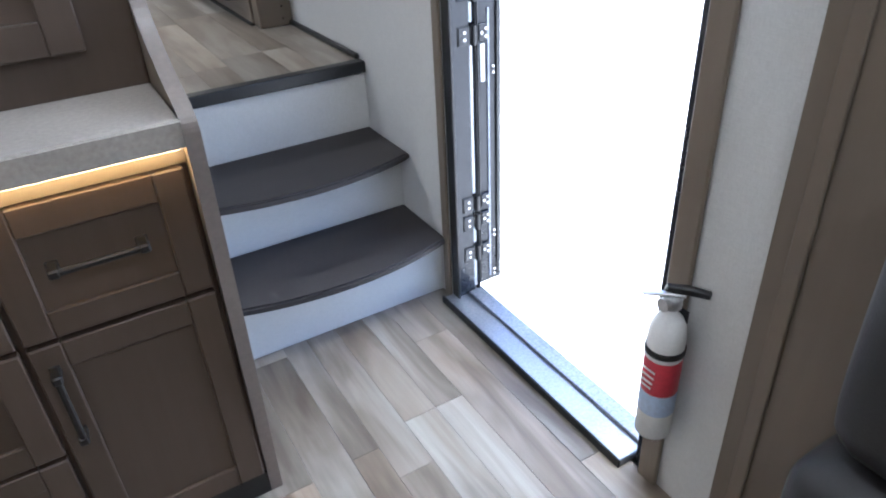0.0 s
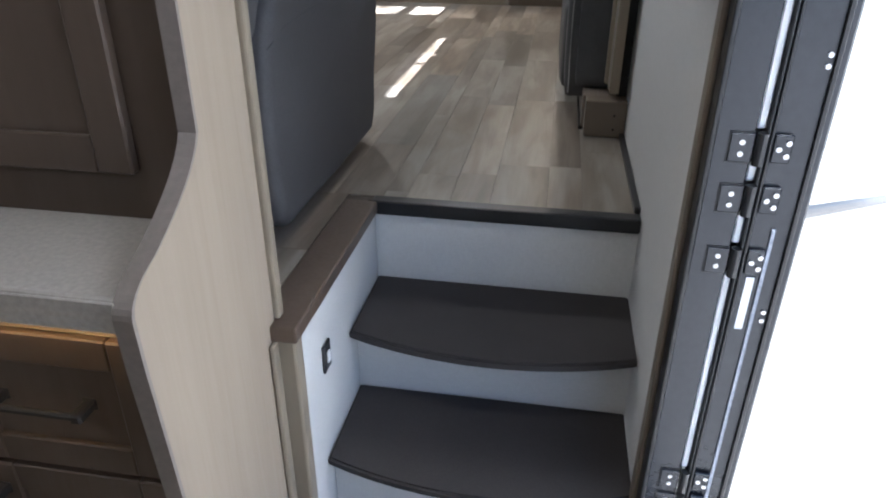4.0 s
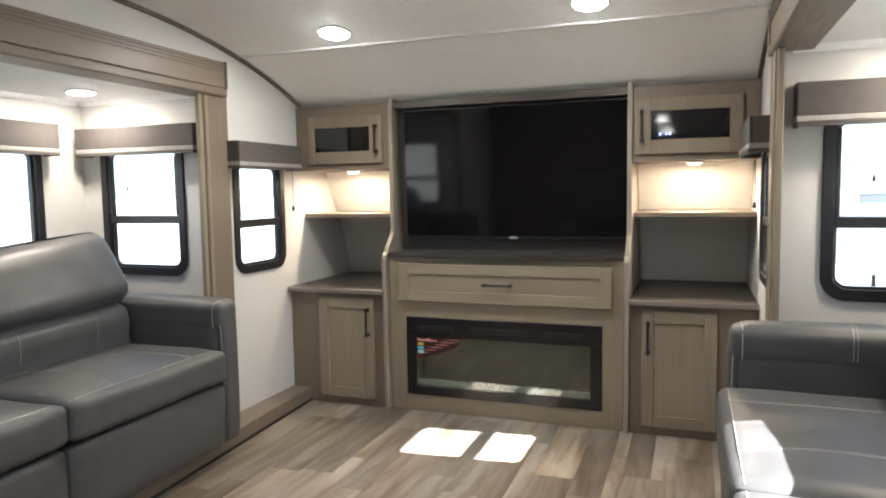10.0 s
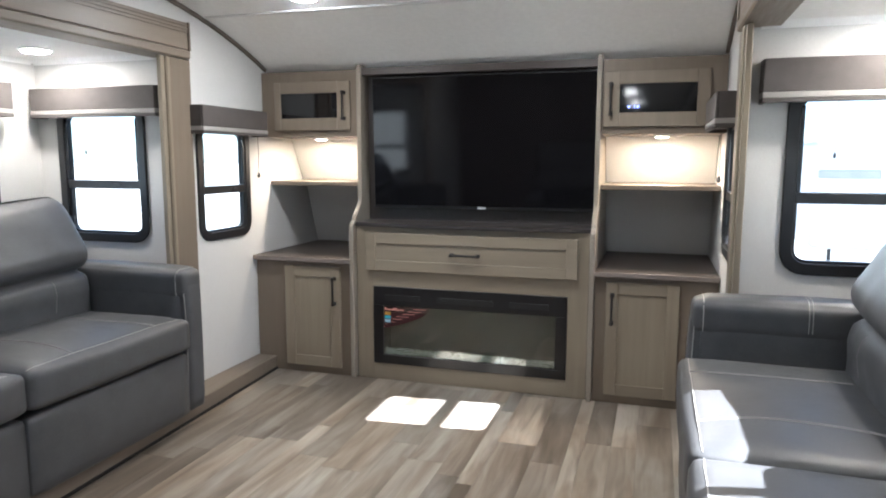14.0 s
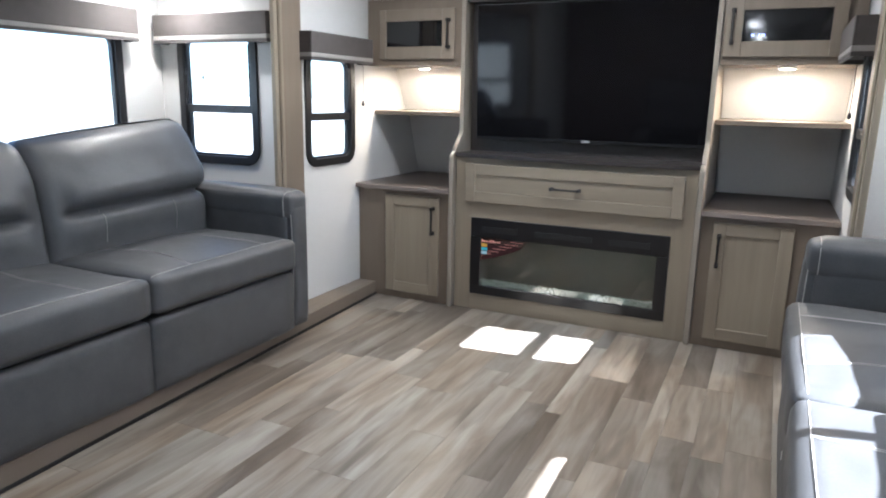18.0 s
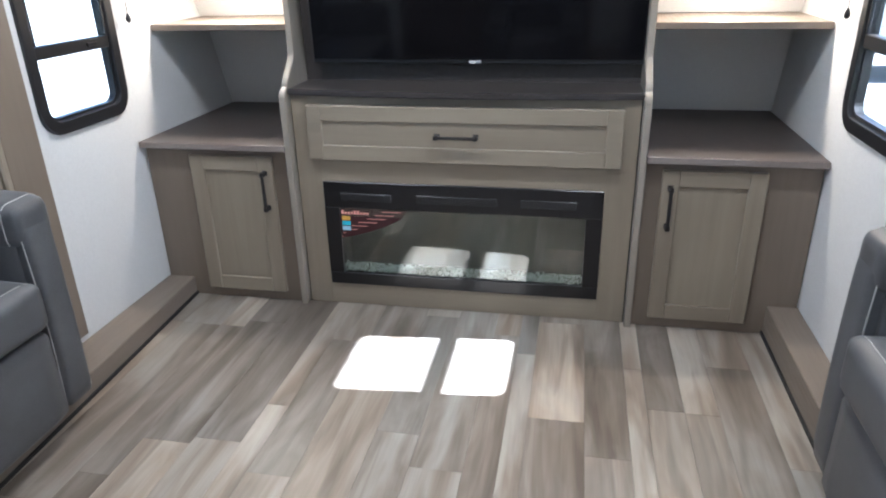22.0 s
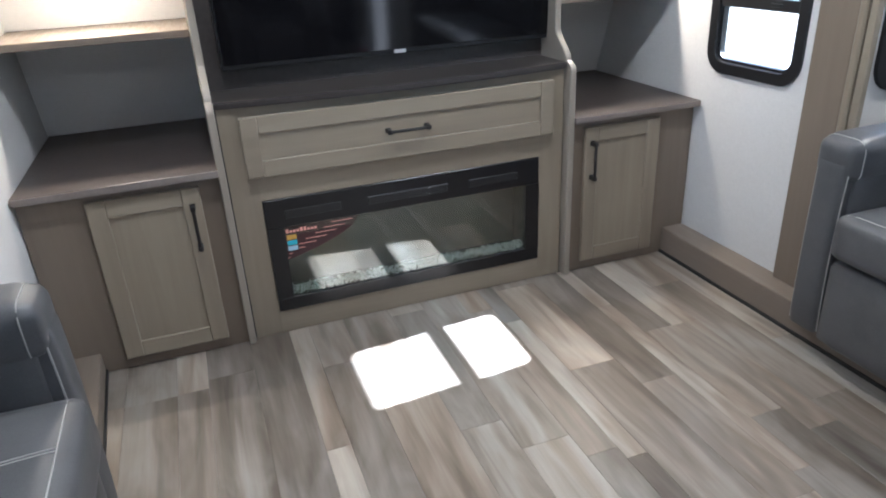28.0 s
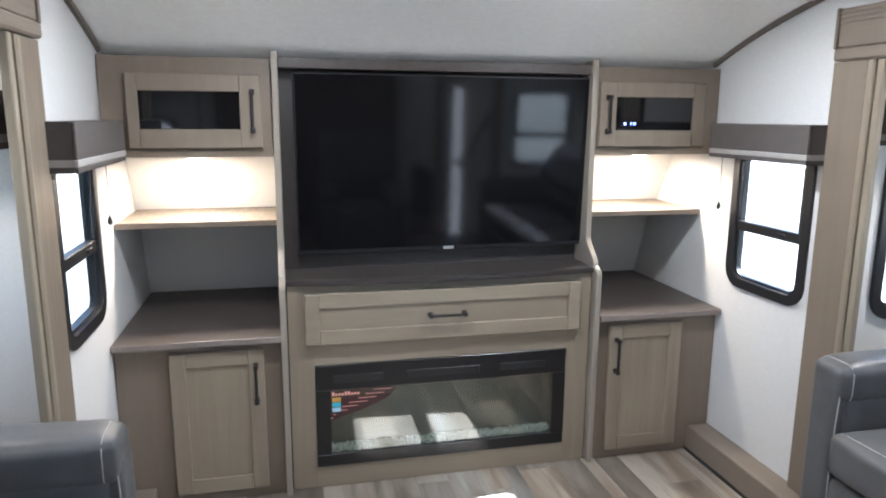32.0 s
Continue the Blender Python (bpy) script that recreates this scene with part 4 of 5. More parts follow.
def sofa(at, rz, top, mid):
    s = thing("sofa", "grey leatherette two-seat sofa with pale stitching in the slide-out", "sofa", at, rz, group="matching sofas")
    xi = SW - AW
    part("base", box(-SW + 0.02, SW - 0.02, 0.09, 0.90, 0.0, 0.13, 0.008), M_black, s)
    for k in (-1, 1):
        a, b = (-xi + 0.004, mid - 0.0008) if k < 0 else (mid + 0.0008, xi - 0.004)
        part("footrest_panel", pillow(a, b, 0.012, 0.10, -0.036, 0.247, 0.022, (0, 0.012, 0)), M_sofa, s, smooth=True)
        bm = pillow(a, b, -0.008, 0.56, 0.262, 0.405, 0.030, (0.0, 0.010, 0.022), 15)
        for v in bm.verts:
            v.co.z += 0.004 * noise.noise(Vector((v.co.x * 5 + 2 * k, v.co.y * 5, 0.4)))
        seat = part("seat_cushion", bm, M_sofa, s, smooth=True)
        m, hw = (a + b) / 2, (b - a) / 2
        seam(seat, [(a + 0.02 + (b - a - 0.04) * i / 24, 0.012, 0.44) for i in range(25)], (0, 0.35, -1), 0.0016)
        for fx in (-0.52, 0.52):
            for e in (0.0, 0.009):
                seam(seat, [(m + fx * hw * (1 - 0.16 * math.sin(math.pi * i / 16)) + e, 0.02 + 0.47 * i / 16, 0.55) for i in range(17)], (0, 0, -1), 0.0013)
        back = part("back_cushion", back_cushion(a, b, k, top), M_sofa, s, smooth=True)
        back.matrix_basis = Matrix.Translation((0, 0.505, 0.36)) @ pose(0, 0, 0, -7.5) @ Matrix.Translation((0, -0.505, -0.36))
        for fx in (-0.45, 0.45):
            seam(back, [(m + fx * hw, 0.3, 0.44 + 0.13 * i / 10) for i in range(11)], (0, 1, 0), 0.0009)
    part("back_frame", box(-SW + 0.02, SW - 0.02, 0.80, 0.89, 0.13, 0.72, 0.02, 2), M_sofa, s)
    for k in (-1, 1):
        a, b = sorted((k * xi, k * SW))
        arm = part("arm", pillow(a - 0.004, b + 0.004, 0.062, 0.86, 0.0, 0.54, 0.020, (0.003, 0.004, 0)), M_sofa, s, smooth=True)
        front = part("arm_front", pillow(a + 0.012, b - 0.012, 0.030, 0.105, -0.034, 0.566, 0.018, (0, 0.010, 0)), M_sofa, arm, smooth=True)
        for e in (a + 0.012, b - 0.012):
            part("piping", tube([(e + (0.003 if e < (a + b) / 2 else -0.003) * math.sin(math.pi * i / 12), 0.043 - 0.006 * math.sin(math.pi * i / 12), -0.02 + 0.57 * i / 12) for i in range(13)], 0.0022, 6), M_stitch, front, "pale piped edge")
        bm = pillow(a - 0.008, b + 0.008, 0.034, 0.86, 0.478, 0.612, 0.040, (0.003, 0.004, 0.010), 11)
        for v in bm.verts:
            v.co.z += 0.003 * noise.noise(Vector((v.co.x * 7 + k, v.co.y * 6, 2.0)))
        roll = part("arm_pad", bm, M_sofa, arm, smooth=True)
        if k * rz < 0:
            continue
        for y in (0.400, 0.412) if rz < 0 else ():
            for w in ((0, 0, -1), (k * 1.0, 0, -0.3)):
                seam(roll, [((a + b) / 2 + (b - a) * 0.50 * i / 8 if w[0] == 0 else (a + b) / 2, y, 0.6 if w[0] == 0 else 0.49 + 0.12 * (i + 8) / 16) for i in range(-8, 9)], w, 0.0015)
        seam(roll, [((a + b) / 2 + (b - a) * 0.46 * i / 10, 0.070, 0.75) for i in range(-10, 11)], (0, 0, -1), 0.0018)
        seam(roll, [((a + b) / 2 - k * 0.3, 0.070, 0.497 + 0.09 * i / 10) for i in range(11)], (k, 0, 0), 0.0018)
    return s


sofa((-1.018, 4.138, ZP), 90, 0.945, 0.067)
east_sofa = sofa((1.008, 4.175, ZP), -90, 0.945, -0.030)
part("care_tag", box(-0.035, -0.027, -0.0125, -0.0105, 0.236, 0.256, 0.0005), M_white, east_sofa, "tiny white sewn-in tag")

# recliner beside the stair well, facing the television
rec = thing("recliner", "slate grey leatherette recliner with a cup holder in its arm", "recliner", (0.06, 2.5, FU))
part("mechanism_base", box(-0.33, 0.33, -0.30, 0.36, 0.0, 0.05, 0.006), M_black, rec)
RW = 0.39
for k in (-1, 1):
    a, b = sorted((k * (RW - 0.17), k * RW))
    prof = [(-0.40, 0.03), (0.335, 0.03), (0.385, 0.20), (0.435, 0.42), (0.436, 0.462), (0.405, 0.474), (0.262, 0.492), (0.240, 0.525), (0.20, 0.556), (0.12, 0.574), (0.0, 0.578), (-0.15, 0.574), (-0.28, 0.570), (-0.36, 0.545), (-0.42, 0.45), (-0.445, 0.30), (-0.44, 0.15)]
    bm = soft_slab(prof, a, b, 0.034)
    for v in bm.verts:
        # the upholstery of the flank hangs slightly hollow
        v.co.x += k * 0.006 * noise.noise(Vector((v.co.y * 4, v.co.z * 4, k)))
    arm = part("arm", bm, M_recl, rec, smooth=True)
    cup = part("cup_holder", lathe([(0.052, 0.0), (0.058, 0.005), (0.058, 0.011), (0.047, 0.014), (0.045, 0.0), (0.042, -0.001)], 28), M_black, arm, "black round cup holder")
    cup.matrix_basis = pose((a + b) / 2, 0.335, 0.486, -7)
    # Flat black disc under the rim stands in for the hole's dark depth.
    part("well", lathe([(0.045, 0.013), (0.0451, 0.0115), (0.0, 0.0118)], 28), M_rubber, cup)
for k in (-1, 1):
    part("arm_seam", tube([(k * (RW + 0.0005), y, z) for y, z in ((-0.43, 0.425), (-0.33, 0.455), (-0.2, 0.464), (-0.05, 0.472), (0.08, 0.482), (0.18, 0.495), (0.238, 0.515))], 0.0012, 5), M_black, rec, "dark pad seam")
    part("rear_seam", tube([(k * (RW - 0.004), y, z) for y, z in ((-0.40, 0.43), (-0.41, 0.30), (-0.40, 0.15), (-0.385, 0.04))], 0.0012, 5), M_black, rec, "dark rear seam")
part("seat_cushion", pillow(-0.215, 0.215, -0.16, 0.40, 0.16, 0.40, 0.05, (0, 0.01, 0.03)), M_recl, rec, smooth=True)
part("footrest_panel", pillow(-0.212, 0.212, 0.32, 0.40, 0.05, 0.165, 0.02, (0, 0.008, 0)), M_recl, rec, smooth=True)


def plump(bm, seed, depth=0.008):
    for v in bm.verts:
        v.co += depth * noise.noise_vector(Vector((v.co.x * 5 + seed, v.co.y * 5, v.co.z * 5)))
    return bm


bm = soft_slab([(-0.505, 0.57), (-0.43, 0.545), (-0.35, 0.536), (-0.275, 0.552), (-0.255, 0.59), (-0.262, 0.66), (-0.272, 0.74), (-0.262, 0.86), (-0.285, 1.00), (-0.35, 1.06), (-0.44, 1.055), (-0.50, 0.99), (-0.515, 0.78)], -0.36, 0.36, 0.05)
part("headrest_pillow", plump(bm, 5, 0.006), M_recl, rec, smooth=True)
bm = soft_slab([(-0.505, 0.45), (-0.46, 0.43), (-0.40, 0.427), (-0.345, 0.45), (-0.322, 0.482), (-0.332, 0.515), (-0.365, 0.54), (-0.44, 0.548), (-0.505, 0.54)], -0.362, 0.362, 0.04)
part("back_lumbar", plump(bm, 1, 0.005), M_recl, rec, smooth=True)
part("back_shell", plump(pillow(-0.34, 0.34, -0.52, -0.40, 0.06, 1.00, 0.04, (0.008, 0.008, 0), 13), 9, 0.004), M_recl, rec, smooth=True)
for k in (-1, 1):
    part("wing_seam", tube([(k * (0.345 - 0.002 * i), -0.40 + 0.004 * i, 0.62 + 0.045 * i) for i in range(8)], 0.0012, 5), M_black, rec, "dark sewn seam")

# ---- lower level: kitchen hutch against the half wall ----
hut = thing("kitchen_hutch", "brown wood kitchen hutch with shaker drawers under a stone counter", "cabinet")
part("body", box(XL + 0.004, 0.5145, 1.461, 1.63, 0.0, 0.844), M_dark, hut)
part("toe_kick", box(XL + 0.004, 0.5145, 1.452, 1.4605, 0.0, 0.06), M_black, hut)
HY = 1.44
d = shaker(hut, 0.196, 0.505, 0.566, 0.802, HY, 0.05, M_dark, M_dark, name="drawer_front")
pull(d, pose(0.346, HY, 0.697, 0, 90, 0), 0.15)
d = shaker(hut, 0.196, 0.505, 0.07, 0.556, HY, 0.052, M_dark, M_dark)
pull(d, pose(0.225, HY, 0.438), 0.155)
for x1 in (0.186, -0.33, -0.85):
    x0 = max(XL + 0.01, x1 - 0.50)
    for z0, z1 in ((0.566, 0.802), (0.325, 0.556), (0.07, 0.315)):
        d = shaker(hut, x0, x1, z0, z1, HY, 0.05, M_dark, M_dark, name="drawer_front")
        pull(d, pose((x0 + x1) / 2, HY, (z0 + z1) / 2, 0, 90, 0), 0.15)
part("light_rail", box(XL + 0.004, 0.5145, 1.448, 1.4605, 0.806, 0.844), M_cabx, hut)
ct = thing("kitchen_counter", "pale speckled stone kitchen countertop on the hutch", "countertop")
part("slab", box(XL + 0.004, 0.5145, 1.4065, 1.63, 0.845, 0.892, 0.005, 2), M_kcounter, ct)
part("front_edge", box(XL + 0.004, 0.5145, 1.402, 1.406, 0.846, 0.890, 0.0015), M_kcounter, ct)
led = thing("strip_light", "warm amber strip light under the counter's front edge", "lamp")
part("channel", box(XL + 0.01, 0.51, 1.424, 1.434, 0.8405, 0.8445), M_white, led)
part("diffuser", box(XL + 0.012, 0.508, 1.425, 1.433, 0.8375, 0.8405), M_led, led, "glowing amber diffuser")
# panelled back above the counter, and the half wall behind it
back = thing("hutch_back", "dark wood panelled hutch back above the counter", "wall panel", kind="structure")
part("board", box(XL, 0.5145, 1.632, 1.76, 0.0, ceil_z(1.6)), M_dark, back)
for x1 in (0.43, 0.0, -0.43, -0.86):
    shaker(back, x1 - 0.40, x1, 0.965, 1.75, 1.611, 0.055, M_dark, M_dark, name="panel")
# S-curved end panel with a dark edge band
endp = thing("end_panel", "pale wood end panel with an S-curved dark edge beside the hutch", "panel", kind="structure")
curve = [(1.455, 0.0), (1.402, 0.80), (1.400, 0.87)]
for i in range(1, 9):
    a = i / 8
    curve.append((1.400 + 0.004 * a + 0.052 * a * a, 0.87 + 0.062 * a - 0.012 * a * a))
for i in range(1, 13):
    a = i / 12
    curve.append((1.456 + 0.154 * (0.5 * a + 0.5 * (3 * a * a - 2 * a ** 3)), 0.92 + 0.115 * (a ** 1.5)))
curve.append((1.612, ceil_z(1.6)))
prof = [(y + 0.004, z) for y, z in curve] + [(1.775, ceil_z(1.6)), (1.775, 0.0)]
part("board", prism(prof, "x", 0.515, 0.5355), M_ply, endp)
bm = bmesh.new()
rings = []
for y, z in curve:
    rings.append([bm.verts.new(p) for p in ((0.512, y - 0.003, z), (0.538, y - 0.003, z), (0.538, y + 0.0035, z), (0.512, y + 0.0035, z))])
for p, q in zip(rings, rings[1:]):
    for i in range(4):
        bm.faces.new((p[i], p[(i + 1) % 4], q[(i + 1) % 4], q[i]))
bmesh.ops.recalc_face_normals(bm, faces=bm.faces)
part("edge_band", bm, M_edge, endp, "taupe edge band")
part("corner_bead", box(0.512, 0.546, 1.776, 1.80, FU + 0.004, ceil_z(1.7), 0.005, 2), M_cab, endp, "wood corner bead")
part("corner_bead", box(0.5358, 0.546, 1.735, 1.7615, 0.0, FU - 0.031, 0.004, 2), M_cab, endp, "wood corner bead")

# small black boxes on the panel and the stair side
sw = thing("light_switch", "small black rocker switch on the stair side panel", "switch", (0.5735, 1.915, 0.455))
part("plate", box(0, 0.006, -0.022, 0.022, -0.034, 0.034, 0.003), M_black, sw)
part("rocker", box(0.006, 0.010, -0.008, 0.008, -0.014, 0.014, 0.002), M_white, sw, "pale rocker")
ob = thing("door_bumper", "black rubber bumper box on the end panel", "bumper", (0.536, 1.705, 0.17))
part("housing", box(0, 0.036, -0.026, 0.026, -0.045, 0.045, 0.006, 2), M_black, ob)
part("face_plate", box(0.036, 0.040, -0.016, 0.016, -0.03, 0.03, 0.002), M_rubber, ob)

# ---- entry door ----
M_alu3 = speck_mat("blue_grey_sill_metal", (0.32, 0.34, 0.38), 0.12, 120, 0.34, 0.7)
M_alu2 = speck_mat("worn_blue_grey_metal", (0.24, 0.26, 0.31), 0.25, 120, 0.42, 0.6)
ent = thing("door_1", "open entry door folded back outside, with black aluminium jamb and hinges", "door", (1.27, 1.46, 0), kind="structure")


def eb(x0, x1, y0, y1, z0, z1, bev=0.002):
    return local(box(x0, x1, y0, y1, z0, z1, bev), ent)


D0, D1 = DOOR[0], DOOR[1]
jamb = part("hinge_jamb", eb(1.245, 1.301, 1.822, 1.849, 0.0, 2.03), M_alu, ent, "black aluminium jamb")
part("jamb_lip", eb(1.236, 1.2445, 1.812, 1.849, 0.0, 2.04), M_black, jamb)
# White strips stand in for daylight showing through the gap between the hinges.
for za, zb in ((0.03, 0.13), (0.186, 0.236), (0.290, 0.298), (0.350, 0.775), (0.830, 0.882), (0.936, 0.965), (1.018, 1.525), (1.58, 2.02)):
    part("weather_strip", eb(1.3015, 1.315, 1.827, 1.840, za, zb, 0.003), M_white, jamb, "white strip standing in for daylight through the door gap")
part("gasket", eb(1.3155, 1.321, 1.820, 1.845, 0.0, 2.03), M_rubber, jamb)
part("latch_jamb", eb(1.245, 1.322, D0 + 0.001, D0 + 0.026, 0.0, 2.03), M_alu, ent)
part("head_jamb", eb(1.245, 1.322, D0 + 0.001, 1.849, 2.03, 2.049), M_alu, ent)
sill = part("threshold", eb(1.205, 1.335, 1.08, 1.850, -0.012, 0.016, 0.004), M_alu3, ent, "dark metal threshold")
part("sill_step", eb(1.275, 1.325, 1.09, 1.82, 0.0165, 0.026, 0.003), M_alu2, sill, "blue-grey worn metal strip")
part("sill_lip", eb(1.198, 1.2045, 1.078, 1.850, -0.004, 0.022, 0.002), M_black, sill)
leaf = part("leaf_edge", eb(1.3225, 1.404, 1.828, 2.56, 0.03, 1.99, 0.004), M_alu, ent, "folded-back door leaf with a black edge")
part("leaf_groove", eb(1.357, 1.364, 1.8245, 1.8277, 0.05, 0.86, 0.001), M_alu2, leaf, "pale grey ribbed edge strip")
part("edge_fin", eb(1.3235, 1.328, 1.8215, 1.8277, 0.05, 1.97, 0.001), M_black, leaf)
part("leaf_rib", eb(1.384, 1.391, 1.822, 1.8277, 0.05, 1.97, 0.001), M_black, leaf)
part("edge_sticker", eb(1.337, 1.350, 1.8262, 1.8277, 0.672, 0.772, 0.0), M_white, leaf, "pale printed sticker")
for z in (0.157, 0.264, 0.324, 0.802, 0.909, 0.991, 1.55, 1.66):
    hg = part("hinge", eb(1.267, 1.3005, 1.8175, 1.8218, z - 0.022, z + 0.022, 0.001), M_alu, ent, "black hinge plate")
    # Black backing, slightly larger, draws a dark outline round the plate.
    part("hinge_gasket", eb(1.265, 1.3008, 1.8205, 1.8219, z - 0.0245, z + 0.0245, 0.0), M_black, hg)
    for dz in (-0.009, 0.009):
        part("screw", local(cyl(0.0042, 0.003, pose(1.2835, 1.8165, z + dz, 90), 10), ent), M_steel, hg)
    part("knuckle", local(cyl(0.008, 0.05, pose(1.310, 1.816, z), 12), ent), M_black, hg)
    lw = part("hinge", eb(1.3285, 1.356, 1.8195, 1.8275, z - 0.022, z + 0.022, 0.002), M_alu, ent, "black hinge plate")
    for dx, dz in ((-0.006, 0.0), (0.006, 0.010), (0.006, -0.010)):
        part("screw", local(cyl(0.0042, 0.003, pose(1.343 + dx, 1.8185, z + dz, 90), 10), ent), M_steel, lw)
for z in (0.06, 0.20, 0.70, 1.12, 1.48, 1.9):
    for dz in (-0.008, 0.008):
        part("rivet", local(cyl(0.004, 0.003, pose(1.377, 1.8265, z + dz, 90), 10), ent), M_steel, leaf)
casing = thing("door_casing", "taupe wood casing round the entry opening", "casing", (1.23, 1.46, 0), kind="structure")
part("rear_leg", local(box(1.226, 1.2375, 0.998, D0, 0.0, 2.1, 0.003), casing), M_frame, casing)
part("front_leg", local(box(1.228, 1.2375, 1.8505, 1.885, 0.0, 2.1, 0.003), casing), M_frame, casing)
part("head", local(box(1.226, 1.2375, 0.985, 1.902, 2.1005, 2.16, 0.003), casing), M_frame, casing)
hd = part("door_handle", local(box(1.4005, 1.412, 1.875, 1.955, 0.80, 0.92, 0.004), ent), M_black, ent, "black exterior lever handle")
part("grab_bar", local(tube([(1.408, 1.897, 0.855), (1.44, 1.945, 0.842), (1.9, 2.6, 0.632), (2.06, 2.83, 0.558)], 0.012, 10), ent), M_black, hd, "dark folding grab bar")
st = thing("entry_step_bracket", "black folding entry step hinge plate below the threshold", "step", (1.355, 1.72, -0.135))
part("plate", prism([(-0.02, 0.075), (0.02, 0.075), (0.11, -0.03), (0.13, -0.07), (0.06, -0.07), (-0.02, 0.0)], "y", 0.08, 0.088), M_black, st)
for dx, dz in ((0.03, 0.03), (0.06, 0.0), (0.085, -0.03)):
    part("rivet", cyl(0.006, 0.004, pose(dx, 0.078, dz, 90), 10), M_steel, st)

# fire extinguisher on the rear casing
fx = thing("fire_extinguisher", "white fire extinguisher with a red label on a wall bracket", "fire extinguisher", (1.19, 0.998, 0.2))
def turned(bm):
    bm.transform(pose(0, 0, 0, 0, 0, -45))
    return bm


part("cylinder", lathe([(0.005, 0.002), (0.036, 0.0), (0.041, 0.006), (0.041, 0.285), (0.038, 0.305), (0.028, 0.325), (0.016, 0.335), (0.0155, 0.352)], 28), M_white, fx, "white painted steel cylinder", True)
M_red = speck_mat("red_label", (0.55, 0.04, 0.06), 0.1, 100, 0.4)
M_blue = speck_mat("pale_blue_label", (0.45, 0.55, 0.72), 0.1, 100, 0.4)
part("label_band", lathe([(0.0415, 0.135), (0.0418, 0.136), (0.0418, 0.225), (0.0415, 0.226)], 28), M_red, fx, "red printed label", True)
part("instruction_panel", lathe([(0.0414, 0.075), (0.0417, 0.076), (0.0417, 0.133), (0.0414, 0.134)], 28), M_blue, fx, "pale blue instruction label", True)
for k, z in enumerate((0.198, 0.182, 0.166, 0.152)):
    part("label_text", box(-0.0427, -0.0420, -0.018 + 0.002 * k, 0.020, z, z + 0.005), M_white, fx)
part("strap", lathe([(0.042, 0.238), (0.0445, 0.239), (0.0445, 0.252), (0.042, 0.253)], 28), M_rubber, fx, "black mounting strap", True)
part("collar", lathe([(0.018, 0.350), (0.021, 0.353), (0.021, 0.375), (0.016, 0.379)], 20), M_steel, fx, "chrome valve collar", True)
part("gauge", cyl(0.015, 0.012, pose(-0.024, 0.0, 0.366, 0, 90), 18), M_steel, fx)
part("lower_lever", turned(prism([(-0.066, 0.382), (-0.058, 0.377), (0.025, 0.378), (0.025, 0.386), (-0.02, 0.386)], "y", -0.007, 0.007, 0.002)), M_steel, fx)
part("upper_lever", turned(prism([(-0.02, 0.392), (0.0, 0.388), (0.045, 0.384), (0.072, 0.380), (0.074, 0.394), (0.03, 0.404), (-0.015, 0.405)], "y", -0.009, 0.009, 0.003)), M_black, fx, "black squeeze lever")
part("bracket", box(0.039, 0.0405, -0.016, 0.016, 0.05, 0.33, 0.0), M_black, fx)

fx.scale = (0.84, 0.84, 0.87)

# casing board and seat edge beyond the extinguisher
kc = thing("rear_slide_post", "brown wood slide-out post in the kitchen", "casing", (1.22, 0.75, 0), kind="structure")
part("board", local(box(1.228, 1.2375, 0.60, 0.868, 0.0, ceil_z(0)), kc), M_frame, kc)
part("bead", local(box(1.221, 1.2278, 0.805, 0.835, 0.0, ceil_z(0), 0.004, 2), kc), M_frame, kc)
ds = thing("dinette_chair", "dark charcoal upholstered chair by the kitchen wall", "chair", (1.0, 0.40, 0))
part("backrest", pillow(0.03, 0.215, -0.27, 0.235, 0.58, 0.98, 0.045, (0.01, 0.01, 0)), M_chair, ds, smooth=True)
part("seat", pillow(-0.01, 0.215, -0.28, 0.245, 0.40, 0.575, 0.05, (0.01, 0.01, 0.012)), M_chair, ds, smooth=True)
for lx, ly in ((0.04, -0.2), (0.18, -0.2), (0.04, 0.22), (0.18, 0.22)):
    part("leg", box(lx - 0.018, lx + 0.018, ly - 0.018, ly + 0.018, 0.0, 0.42, 0.003), M_dark, ds)

# stair handrail: a flat wood rail with a looped end, on brackets
hr = thing("handrail", "flat taupe wood handrail on the stair wall", "handrail", (1.2, 2.3, 0))


def hb(pts, x0, x1, bev=0.006):
    return local(prism(pts, "x", x0, x1, bev, 2), hr)


part("rail", hb([(1.80, 1.246), (1.945, 1.243), (2.86, 1.828), (2.86, 1.882), (2.006, 1.334), (1.945, 1.297), (1.90, 1.286), (1.838, 1.281), (1.802, 1.264)], 1.178, 1.199, 0.003), M_frame, hr)
part("bracket", local(box(1.199, 1.2375, 2.2, 2.225, 1.42, 1.442, 0.002), hr), M_frame, hr)
part("bracket", local(box(1.199, 1.2375, 2.7, 2.725, 1.742, 1.766, 0.002), hr), M_frame, hr)

# black trims along the floor and the slide seals
tr = thing("floor_trim", "black floor edge trim beside the stair well", "trim", kind="structure")
part("wall_strip", box(1.222, 1.2375, 2.3785, 2.983, FU + 0.001, FU + 0.018, 0.003), M_black, tr)
for nm, xa, xb, s, y0 in (("west", -1.002, -1.16, 1, SL0), ("east", 1.10, 1.10, -1, 3.06)):
    quad = [(xa + s * 0.006, y0), (xb + s * 0.006, 5.955), (xb - s * 0.05, 5.955), (xa - s * 0.05, y0)]
    struct("slide_seal_" + nm, prism(quad, "z", FU + 0.0005, FU + 0.0125), M_rubber, "black rubber seal under the slide-out edge", "trim")
